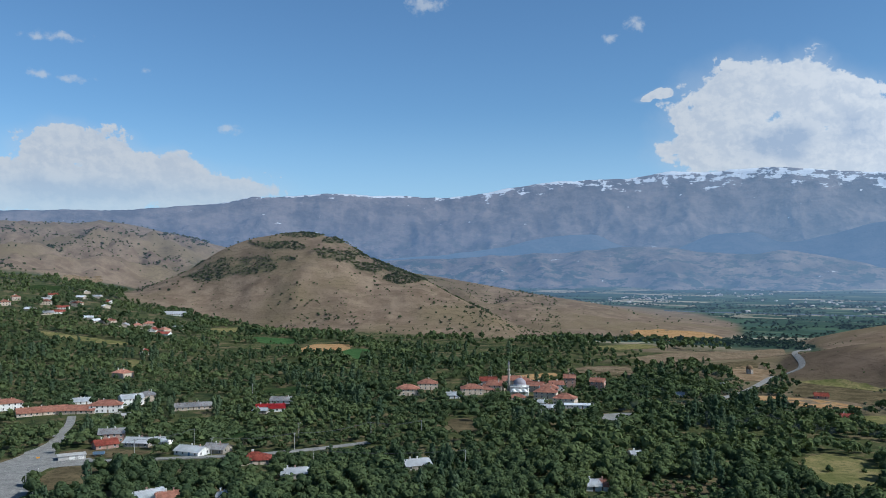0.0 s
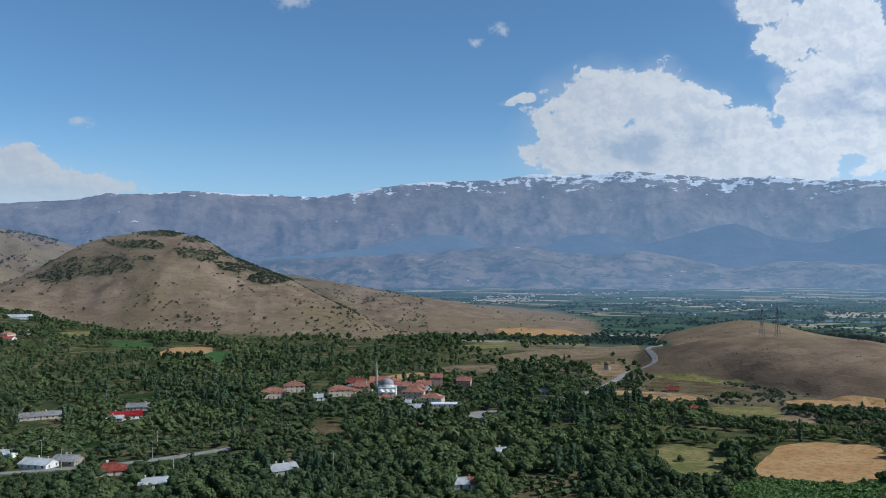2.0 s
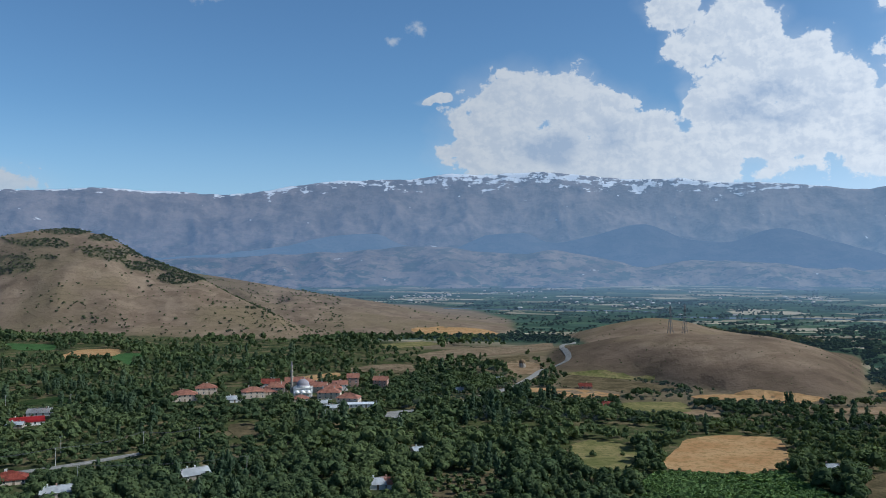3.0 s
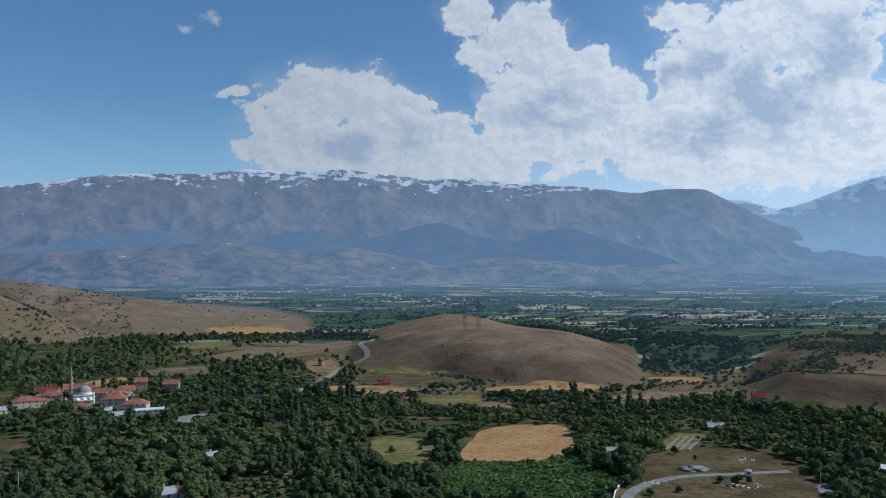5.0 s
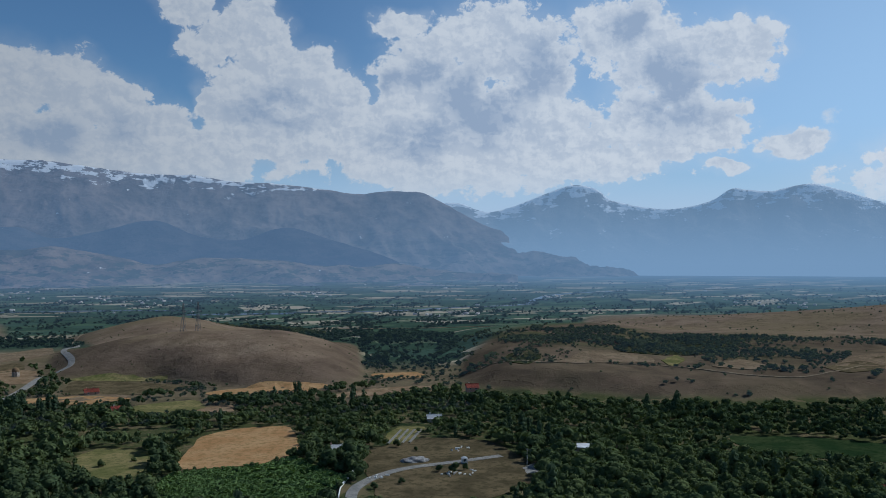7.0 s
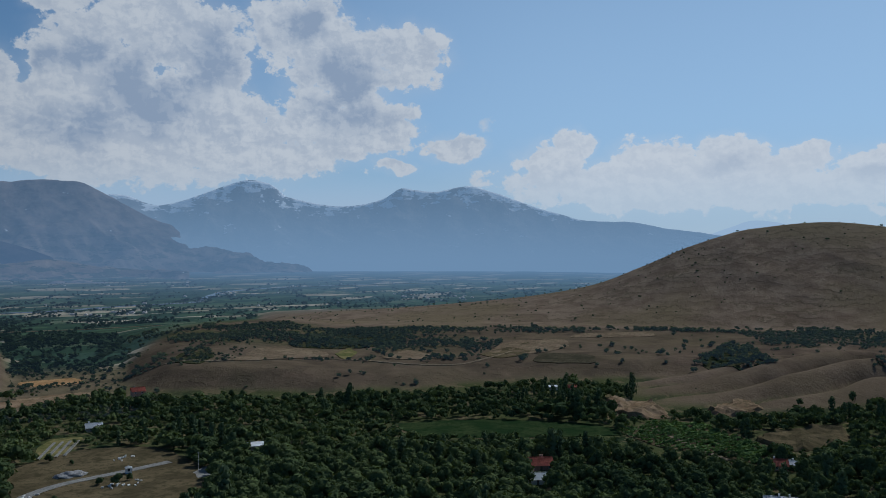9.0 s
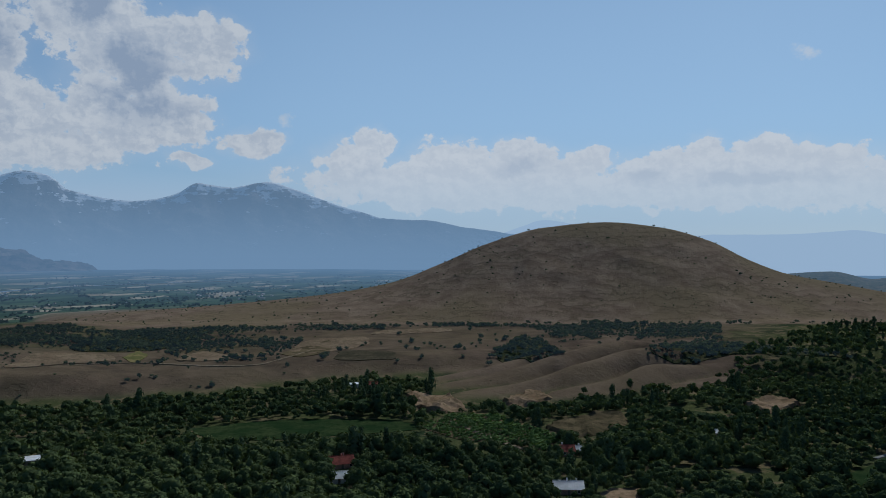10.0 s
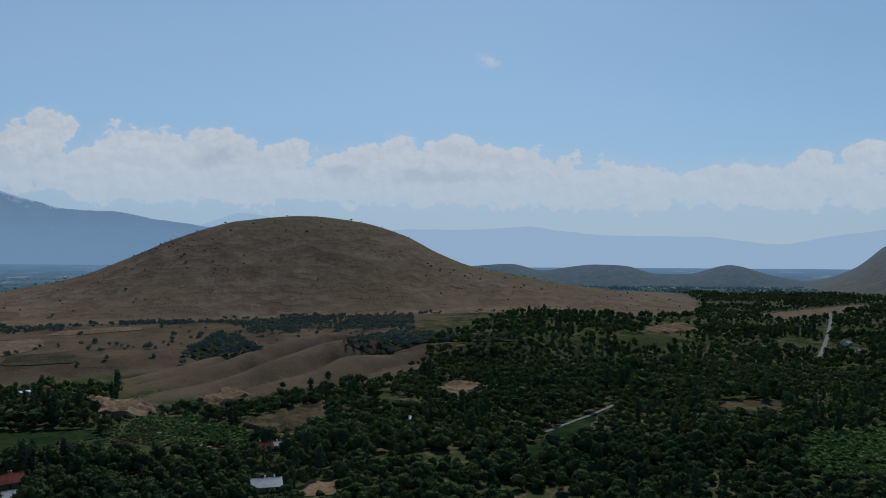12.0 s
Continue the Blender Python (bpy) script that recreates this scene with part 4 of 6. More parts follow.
field("pale_strip", [(175, 474), (202, 460), (216, 430), (192, 430), (170, 454)], STRAW, "pale strip field by the road")
field("hay_plot", [(200, 410), (236, 405), (226, 372), (194, 380)], HAY, "yellowish hay plot among trees")
field("plowed_plot", [(223, 379), (240, 375), (230, 357), (211, 364)], EARTH, "ploughed brown plot among trees")
field("gap_field", [(365, 412), (394, 394), (380, 372), (354, 390)], STRAW, "pale field between two hills")
field("gap_pasture", [(288, 363), (328, 362), (358, 342), (336, 330), (287, 351)], EARTH, "bare pale pasture before the bench")
field("ruin_yard", [(196, 583), (218, 615), (229, 588), (205, 528), (186, 536)], EARTH, "bare ground round an old tomb", "yard")
field("kitchen_garden", [(228, 254), (257, 272), (266, 262), (232, 243)], HAY, "garden plot with pale planting rows", "garden")
field("concrete_slab", [(228, 179), (235, 187), (243, 187), (235, 179)], ROAD, "pale concrete yard beside the lamp post", "yard", 0.3)
for k in range(4):
    road("planting_row", [(229 + 2.4 * k, 249 - 1.6 * k), (251 + 2.4 * k, 264 - 1.6 * k)], 1.1, CONCRETE_ROW, "pale plastic-covered planting row", 0.7, False)
field("green_field", [(334.3, 160), (360, 130), (368, 77.8), (348, 60), (331, 91.8), (312, 135)], MEADOW, "dark green field among trees")
vine_slope_outline = [(352, 65), (379, 54), (381, 33), (337, 5), (315, 11), (322, 21), (331, 48)]
field("vineyard_slope", vine_slope_outline, DRYLAND, "terraced vineyard on dry soil", "vineyard")
road("track", [(366, 53), (338, 36), (317, 20)], 2.5, TRACK, "dirt track through the terraced vineyard", 0.5, False)
field("eroded_bank", [(424, 86), (434, 63), (392, 46), (383, 66)], EARTH, "bare eroded earth bank behind the vineyard", "bank", 0.2, 3.0, True, 9.0)
field("eroded_bank", [(415, 36), (446, 16), (423, 8), (402, 26)], EARTH, "bare eroded earth bank among bushes", "bank", 0.2, 3.0, True, 8.0)
field("eroded_bank", [(359, 14), (378, 0), (402, -21), (365, -24), (337, -3)], DRYLAND, "dry grass bank among bushes", "bank", 0.2, 3.0, True, 6.0)
field("bare_yard", [(259, -4), (268, -10), (269, -19), (252, -17), (253, -5)], EARTH, "bare dry yard behind the brick house", "yard")
field("grass_strip", [(277, -84), (302, -108), (341, -136), (348, -132), (318, -107), (289, -84)], MEADOW, "green grass strip along a lane")
field("bare_knoll", [(420, -80), (446, -98), (430, -112), (402, -90)], EARTH, "bare earth knoll among orchards", "bank", 0.2, 3.0, True, 7.0)
field("bare_bank", [(631, -290), (690, -368), (622, -345), (600, -294)], EARTH, "bare earth bank among orchards", "bank", 0.2, 5.0, True, 7.0)
field("dry_clearing", [(362, -201), (363, -223), (350, -232), (336, -218), (341, -197)], DRYLAND, "dry clearing among orchards")
field("dry_ridge", [(817, -516), (917, -679), (960, -779), (881, -720), (804, -590), (755, -511)], PALE, "pale dry ridge by the tree-lined road")
vine_near_outline = [(268, -179), (290, -200), (296, -240), (236, -200), (230, -184), (233, -169), (247, -167)]
field("vineyard_near", vine_near_outline, HEATH, "bright green vineyard plot", "vineyard")
road("lane", [(318, -104), (334, -121), (350, -138), (368, -155)], 2.0, ROAD, "pale narrow lane through the orchards")
road("road", [(481, -346), (552, -405), (642, -477), (737.9, -552.4), (830, -622)], 3.4, ROAD, "tree-lined pale road across the valley")
road("track", [(396, 352), (412, 330), (425, 305), (452, 274), (471, 262), (477, 238), (470, 213), (474, 184), (520, 174), (560, 172)], 1.9, TRACK, "dirt track along the edge of the bench", 0.6, False)
BENCH_PLOTS = [
    ([(416, 307), (487, 325), (501, 286), (478, 267)], PALE, "pale dry field on the bench"),
    ([(490, 241), (552, 246), (523, 216), (492, 213)], PALE, "pale dry field on the bench"),
    ([(492, 273), (537, 286), (508, 263), (473, 255)], HAY, "small yellowish field on the bench"),
    ([(532, 188), (632, 178), (550, 156), (517, 167)], DRYLAND, "brownish field on the bench"),
    ([(532, 182), (611, 195), (666, 159), (610, 142), (518, 166)], PALE, "pale field between hedges on the bench"),
    ([(678, 160), (709, 159), (727, 98), (702, 93)], PALE, "pale stubble strip under the big hill"),
    ([(508, 145), (565, 152), (556, 115), (516, 105)], MOOR, "dark rough plot on the bench"),
    ([(543, 50), (650, 34), (627, 13), (507, 2)], HEATH, "green plot in a gully of the bench"),
    ([(501, 314), (582, 350), (651, 343), (667, 296), (573, 260), (527, 287)], HEATH, "green orchard plot on the bench"),
    ([(409, 340), (458, 356), (442, 328), (405, 315)], HEATH, "green plot at the corner of the bench"),
    ([(515, -44), (602, -67), (605, -117), (554, -158), (528, -169), (546, -105)], HEATH, "green orchard terrace on the bench"),
]
for outline, cover, words in BENCH_PLOTS:
    field("bench_field", outline, cover, words, "field", 0.5, 12.0, False)
road("plain_road", [(700, 930), (829, 802), (897, 716), (960, 600)], 7.0, TRACK, "pale straight road across the plain", 0.8, False)


def water_material():
    m, n = material("river water")
    c = n.mix(n.noise(place(n), 0.02, 3.0), (0.10, 0.14, 0.17), (0.20, 0.24, 0.26))
    done(n, surface(n, c, 0.12, n.noise(place(n), 0.8, 2.0), 0.15, 0.05, 0.0, 0.5))
    return m


WATER = water_material()
for pts in ([(760, 1300), (850, 1240), (905, 1190), (860, 1180), (790, 1235), (735, 1290)],):
    tagged(field("lake", pts, WATER, "pale still water on the plain", "water", 0.8, 60.0, False), "", "", "", "structure")
road("river", [(900, 1220), (1052, 1106), (1155, 1101), (1254, 1078), (1349, 1034), (1408, 1072), (1580, 1164), (1685, 1195), (1900, 1150), (2200, 900)], 22.0, WATER, "pale river winding through the plain", 0.8, False)
road("river", [(420, 1600), (560, 1560), (700, 1480), (800, 1380)], 26.0, WATER, "pale river channel on the plain", 0.8, False)

# ------------------------------------------------------------------ trees


def crown(rng, leaves, lobes, size, core, tall=False):
    """Leaf triangles on a heap of lobes, about 1 wide and 1 high above z = 0; core: lobes filled with small solids."""
    c, rad = [], []
    for i in range(lobes):
        if tall:
            z = (i + 0.6) / lobes
            c.append((rng.normal(0, 0.07), rng.normal(0, 0.07), z))
            rad.append((0.36 * math.sqrt(max(0.0, 1 - (1.7 * z - 0.85) ** 2)) + 0.06, 0.9 / lobes))
        else:
            t, h = rng.random() * math.tau, rng.random()
            d = 0.30 * math.sqrt(rng.random()) * (1.15 - 0.7 * h)
            c.append((d * math.cos(t), d * math.sin(t), 0.32 + 0.42 * h))
            s = rng.uniform(0.17, 0.27)
            rad.append((s, s * 0.95))
    c, rad = np.array(c), np.array(rad)
    pick = rng.choice(lobes, leaves)
    v = rng.normal(size=(leaves, 3))
    v[:, 2] = np.where(v[:, 2] < -0.6, -v[:, 2], v[:, 2])
    v /= np.linalg.norm(v, axis=1)[:, None]
    at = c[pick] + v * rad[pick][:, [0, 0, 1]] * rng.uniform(0.85, 1.12, (leaves, 1))
    nrm = v + rng.normal(0, 0.3, (leaves, 3))
    nrm /= np.linalg.norm(nrm, axis=1)[:, None]
    side = np.cross(nrm, rng.normal(size=(leaves, 3)))
    side /= np.linalg.norm(side, axis=1)[:, None]
    up = np.cross(nrm, side)
    s = size * rng.uniform(0.6, 1.3, (leaves, 1))
    tri = np.stack([at - side * s * 0.6 - up * s * 0.4, at + side * s * 0.6 - up * s * 0.4, at + up * s * 0.8], 1).reshape(-1, 3)
    verts, faces = [tri], [np.arange(leaves * 3).reshape(-1, 3)]
    k = leaves * 3
    if core:
        if core == "ico":
            bm = bmesh.new()
            bmesh.ops.create_icosphere(bm, subdivisions=1, radius=1.0)
            base = np.array([v.co for v in bm.verts])
            fs = np.array([[v.index for v in f.verts] for f in bm.faces])
            bm.free()
        else:
            base = np.array([(1, 0, 0), (0, 1, 0), (-1, 0, 0), (0, -1, 0), (0, 0, 1), (0, 0, -1)], float)
            fs = np.array([(i, (i + 1) % 4, 4) for i in range(4)] + [((i + 1) % 4, i, 5) for i in range(4)])
        for ci, ri in zip(c, rad):
            verts.append(ci + base * ri[[0, 0, 1]] * 0.86 * rng.uniform(0.9, 1.1, (len(base), 1)))
            faces.append(fs + k)
            k += len(base)
    return np.concatenate(verts), np.concatenate(faces)


def trunk(bm, h, r, rng, limbs=3):
    top = Vector((rng.uniform(-0.2, 0.2), rng.uniform(-0.2, 0.2), h))
    tube(bm, (0, 0, -0.4), top, r, r * 0.6, 6)
    for i in range(limbs):
        t = rng.uniform(0, math.tau)
        tube(bm, top * 0.92, top + Vector((math.cos(t) * h * 0.5, math.sin(t) * h * 0.5, h * 0.6)), r * 0.5, r * 0.2, 4)
    return bm


def spread(trees, templates):
    """Joins many trees: rows of x, y, z, width, height, turn, template, tint."""
    vs, fs, ts, k = [], [], [], 0
    for i, (v, f) in enumerate(templates):
        t = trees[trees[:, 6].astype(int) == i]
        if not len(t):
            continue
        ca, sa = np.cos(t[:, 5])[:, None], np.sin(t[:, 5])[:, None]
        x = (v[None, :, 0] * ca - v[None, :, 1] * sa) * t[:, 3:4] + t[:, 0:1]
        y = (v[None, :, 0] * sa + v[None, :, 1] * ca) * t[:, 3:4] + t[:, 1:2]
        z = v[None, :, 2] * t[:, 4:5] + t[:, 2:3]
        vs.append(np.stack([x, y, z], -1).reshape(-1, 3))
        fs.append((f[None] + (np.arange(len(t)) * len(v))[:, None, None] + k).reshape(-1, 3))
        ts.append(np.repeat(t[:, 7], len(v)))
        k += len(v) * len(t)
    return np.concatenate(vs), np.concatenate(fs), np.concatenate(ts)


HOMES = []          # x, y, free radius; filled by the houses below


def wood_candidates(r0, r1, gap, rng):
    """Jittered points of a ring of the bowl where trees may stand."""
    x, y = np.meshgrid(np.arange(-r1, r1, gap), np.arange(-r1, r1, gap))
    x = (x + rng.uniform(-0.45, 0.45, x.shape) * gap).ravel()
    y = (y + rng.uniform(-0.45, 0.45, y.shape) * gap).ravel()
    az, r = polar(x, y)
    ok = (r > r0) & (r < r1) & (az > -33) & (az < 137)
    x, y, az, r = x[ok], y[ok], az[ok], r[ok] / S
    z, over = land(x, y)
    hill = np.maximum.reduce(list(over.values()))
    edge = curve(az, [(-40, 1330), (-20, 1250), (-14, 1000), (-3, 900), (4, 885), (6, 950), (8, 1005), (12, 1015), (16, 960), (20, 700), (24, 575), (35, 500), (43, 490), (50, 452), (60, 432), (66, 438), (70, 462), (76, 482), (79, 476), (83, 412), (88, 397), (95, 440), (99, 500), (101, 560), (105, 700), (110, 850), (113, 1100), (116, 1400), (137, 1500)])
    thin = fractal(x, y, 75, 4, 0.55, 2)
    far = smooth(r, 450, 800)
    want = smooth(thin, 0.21 + 0.13 * far, 0.32 + 0.14 * far) * 0.97
    village = np.exp(-(((x / S - 30) / 85) ** 2 + ((y / S - 490) / 55) ** 2))
    want *= 1 - 0.55 * village
    want *= 1 - 0.62 * smooth(az, 8, 11) * (1 - smooth(az, 22, 24)) * smooth(r, 600, 680)
    want = np.where((hill > 0.5) & ~((over["bench"] > 0.5) & (over["big"] < 0.3) & (over["folds"] < 0.5) & ((az > 64) & (az < 82) | (az > 99))), 0.0, want)
    want = np.where(r > edge, 0.0, want)
    keep = rng.random(len(x)) < want
    x, y, z, az, r = x[keep], y[keep], z[keep], az[keep], r[keep]
    free, low = np.ones(len(x), bool), np.zeros(len(x), bool)
    ux, uy = x / r / S, y / r / S
    for poly in CLEAR:
        free &= ~inside(x, y, poly)
        for d in (7, 14, 21):
            low |= inside(x + ux * d, y + uy * d, poly)
    for hx, hy, hr in HOMES:
        free &= np.hypot(x - hx, y - hy) > hr
        for d in (hr, hr * 2, hr * 3):
            low |= np.hypot(x + ux * d - hx, y + uy * d - hy) < hr * 0.8
    free &= ~low | (rng.random(len(x)) < 0.5)
    return x[free], y[free], z[free], az[free], r[free], low[free]


def rows_of(x, y, z, rng, kinds, short=None, low=4.9, high=9.0):
    m = len(x)
    h = rng.uniform(low, high, m) * (0.55 + 0.95 * fractal(x, y, 60, 3, 0.5, 3)) * rng.uniform(0.75, 1.2, m)
    if short is not None:
        h = np.where(short, h * rng.uniform(0.28, 0.55, m), h)
    w = h * rng.uniform(0.8, 1.35, m)
    tint = np.clip(1.9 * (fractal(x, y, 70, 3, 0.5, 1) - 0.5) + 0.16 + 0.74 * rng.random(m) ** 1.7, 0, 1)
    return np.stack([x, y, z - 0.3, w, h, rng.uniform(0, math.tau, m), rng.integers(0, kinds, m), tint], -1)


def stuff(name, verts, faces, tint, mat, label, category):
    me = mesh_of(name, verts, faces, mat, True, tint)
    return tagged(new(name, me), label, category, "", "stuff")


def plant_woods():
    rng = np.random.default_rng(11)
    near = [crown(rng, 210, 6, 0.105, "ico") for _ in range(6)]
    middle = [crown(rng, 64, 4, 0.18, "octa") for _ in range(5)]
    distant = [crown(rng, 20, 2, 0.34, "octa") for _ in range(4)]
    spires = [crown(rng, 90, 6, 0.17, "octa", True) for _ in range(3)]
    tall = []
    for r0, r1, gap, kinds, what in ((262, 420, 5.5, near, "near"), (420, 700, 6.5, middle, "mid"), (700, 1950, 9.2, distant, "far")):
        x, y, z, az, r, short = wood_candidates(r0, r1, gap, rng)
        rows = rows_of(x, y, z, rng, len(kinds), short)
        grove = (fractal(x, y, 50, 2, 0.5, 0) > 0.62) & (rng.random(len(x)) < 0.3) & ~short & (r < 800)
        tall.append(rows[grove])
        rows, r = rows[~grove], r[~grove]
        if what == "near":
            order = np.argsort(r)
            single, rows = rows[order[:250]], rows[order[250:]]
            plant_single(single, kinds)
            lone = np.array(LONE_TREES) * (S, S, 1)
            x, y = lone[:, 0], lone[:, 1]
            own = rows_of(x, y, heights(x, y), rng, len(kinds))
            own[:, 4] = lone[:, 2]
            own[:, 3] = lone[:, 2] * rng.uniform(0.9, 1.15, len(x))
            plant_single(own, kinds)
        v, f, t = spread(rows, kinds)
        stuff("woods", v, f, t, LEAF, "dense green orchard and walnut trees of the valley", "woods")
    tall = np.concatenate(tall)
    h = tall[:, 4] * rng.uniform(1.1, 1.5, len(tall))
    tall[:, 3], tall[:, 4], tall[:, 6] = h * rng.uniform(0.36, 0.5, len(tall)), h, rng.integers(0, 3, len(tall))
    v, f, t = spread(tall, spires)
    stuff("poplars", v, f, t, POPLAR, "slim grey-green poplars rising from the orchards", "woods")
    plant_scrub(rng, [crown(rng, 12, 2, 0.42, "octa") for _ in range(4)])
    plant_hedges(rng)


def where_hills(rng, count, az0, az1, r0, r1):
    a = np.radians(rng.uniform(az0, az1, count))
    r = np.sqrt(rng.uniform(r0**2, r1**2, count))
    x, y = r * np.sin(a) * S, r * np.cos(a) * S
    z, over = land(x, y)
    return x, y, z, np.degrees(a), r, over


def plant_scrub(rng, kinds):
    """Bushes on the dry hills, thick in patches, and the hedges and orchards of the bench."""
    got = []
    x, y, z, az, r, over = where_hills(rng, 52000, -20, 24, 880, 1400)
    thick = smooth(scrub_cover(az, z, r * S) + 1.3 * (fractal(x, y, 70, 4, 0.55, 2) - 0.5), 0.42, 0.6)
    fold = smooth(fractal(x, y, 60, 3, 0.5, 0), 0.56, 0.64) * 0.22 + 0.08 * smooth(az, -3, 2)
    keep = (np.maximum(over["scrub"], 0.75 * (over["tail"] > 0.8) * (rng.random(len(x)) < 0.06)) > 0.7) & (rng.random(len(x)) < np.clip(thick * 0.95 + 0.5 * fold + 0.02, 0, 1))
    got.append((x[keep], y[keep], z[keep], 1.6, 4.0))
    x, y, z, az, r, over = where_hills(rng, 9000, -34, -13, 1330, 1920)
    keep = (over["left"] > 0.7) & (rng.random(len(x)) < smooth(fractal(x, y, 170, 4, 0.55, 1), 0.5, 0.55) * 0.6 + 0.02)
    got.append((x[keep], y[keep], z[keep], 2.2, 5.0))
    x, y, z, az, r, over = where_hills(rng, 4000, 20, 44, 500, 900)
    keep = (np.maximum(over["mound"], over["pylon"]) > 0.6) & (rng.random(len(x)) < 0.10 + 0.5 * smooth(fractal(x, y, 60, 3, 0.5, 0), 0.58, 0.64))
    got.append((x[keep], y[keep], z[keep], 0.4, 1.3))
    x, y, z, az, r, over = where_hills(rng, 900, 31, 39, 930, 1080)
    keep = fractal(x, y, 70, 3, 0.5, 1) > 0.5
    got.append((x[keep], y[keep], z[keep], 4.0, 7.0))
    x, y, z, az, r, over = where_hills(rng, 1900, 58, 118, 850, 1120)
    keep = (over["big"] > 0.5) & (rng.random(len(x)) < 0.22 + 0.5 * smooth(fractal(x, y, 55, 3, 0.5, 2), 0.6, 0.68))
    got.append((x[keep], y[keep], z[keep], 1.0, 3.2))
    # the bench: hedges, orchard patches, a tree line along the foot of the big hill
    x, y, z, az, r, over = where_hills(rng, 30000, 48, 124, 430, 800)
    patch = fractal(x, y, 95, 4, 0.55, 3)
    belt = np.exp(-(((r - 752 - 10 * np.sin(az * 0.4)) / 11) ** 2)) * smooth(az, 54, 58) * (0.35 + smooth(fractal(x, y, 60, 2, 0.5, 2), 0.4, 0.5))
    hedge = np.exp(-(((fractal(x * 0.6, y, 140, 2, 0.5, 1) - 0.5) / 0.012) ** 2))
    back = smooth(r, 510, 540)
    open_slope = smooth(np.abs(az - 80), 7, 12)
    strips = np.exp(-(((r - 640 - 20 * np.sin(az * 0.25)) / 34) ** 2)) * smooth(az, 50, 52) * (1 - smooth(az, 73, 77))
    gullies = smooth(fractal(x, y, 70, 3, 0.5, 0), 0.58, 0.62) * smooth(az, 83, 86) * (1 - smooth(az, 92, 96)) * smooth(r, 540, 570)
    terraces = smooth(az, 93, 97) * smooth(r, 548, 556)
    lines = np.exp(-((np.sin(r / 15.0 + fractal(x, y, 200, 2, 0.5, 1) * 5) - 1) / 0.3) ** 2) * smooth(fractal(x, y, 60, 2, 0.5, 2), 0.45, 0.5)
    green = (smooth(patch, 0.52, 0.56) * 0.3 * open_slope + hedge * 0.6) * back + strips * smooth(patch, 0.36, 0.44) * 0.9 + gullies * 0.7 + terraces * (0.06 + 0.85 * smooth(patch, 0.45, 0.5)) + lines * 0.4 * open_slope + belt * 0.9 + 0.006
    keep = (over["bench"] > 0.5) & (over["folds"] < 0.5) & ((az < 100) | (over["big"] > 0.2)) & (rng.random(len(x)) < green)
    free = np.ones(len(x), bool)
    for poly, cover, words in BENCH_PLOTS:
        keep |= (cover is HEATH) & inside(x / S, y / S, poly) & (rng.random(len(x)) < 0.75)
        free &= ~inside(x / S, y / S, poly) | ((cover is HEATH))
    keep &= free
    got.append((x[keep], y[keep], z[keep], 1.8, 4.6))
    x, y, z, az, r, over = where_hills(rng, 1500, 76, 100, 395, 620)
    keep = (over["folds"] > 0.4) & (rng.random(len(x)) < 0.008 + 0.10 * smooth(r, 560, 590))
    got.append((x[keep], y[keep], z[keep], 1.0, 3.5))
    x, y, z, az, r, over = where_hills(rng, 8500, 12, 50, 400, 600)
    keep = (np.maximum.reduce(list(over.values())) < 0.3) & (rng.random(len(x)) < 0.12 + 0.75 * smooth(fractal(x, y, 45, 3, 0.5, 1), 0.5, 0.56))
    for poly in CLEAR:
        keep &= ~inside(x, y, poly)
    got.append((x[keep], y[keep], z[keep], 1.4, 4.2))
    rows = np.concatenate([rows_of(a, b, c, rng, len(kinds), None, lo, hi) for a, b, c, lo, hi in got])
    rows[:, 3] *= 1.25
    v, f, t = spread(rows, kinds)
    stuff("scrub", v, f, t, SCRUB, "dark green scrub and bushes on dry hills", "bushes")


def plant_hedges(rng):
    """Tree rows and copses of the far plain."""
    tiny = [crown(rng, 10, 2, 0.6, "octa") for _ in range(3)]
    rows = []
    for _ in range(3200):
        az, r = radians(rng.uniform(-2, 126)), 740 * (3500 / 740) ** rng.random()
        x0, y0 = r * math.sin(az), r * math.cos(az)
        turn = 0.45 + rng.choice([0, math.pi / 2], p=[0.8, 0.2]) + rng.normal(0, 0.12)
        m = int(rng.integers(4, 16))
        s = (np.arange(m) - m / 2) * rng.uniform(7, 14)
        wild = rng.random() < 0.3
        x = x0 + math.cos(turn) * s + rng.normal(0, 22 if wild else 2.5, m)
        y = y0 + math.sin(turn) * s + rng.normal(0, 22 if wild else 2.5, m)
        rows.append(np.stack([x, y], -1))
    x, y = np.concatenate(rows).T
    z, over = land(x, y)
    az, r = polar(x, y)
    reach = S * curve(az, [(-180, 1400), (-20, 1250), (0, 1000), (20, 800), (36, 740), (41, 570), (47, 570), (52, 800), (95, 1300), (180, 1500)])
    keep = (np.maximum.reduce(list(over.values())) < 0.2) & (r > reach)
    x, y, z = x[keep], y[keep], z[keep]
    rows = rows_of(x, y, z, rng, 3, None, 2.8, 5.6)
    rows[:, 3:5] *= np.minimum(1, 2200 / np.hypot(x, y))[:, None]
    rows[:, 3] *= 1.3
    v, f, t = spread(rows, tiny)
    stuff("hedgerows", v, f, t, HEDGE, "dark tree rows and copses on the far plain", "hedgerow")


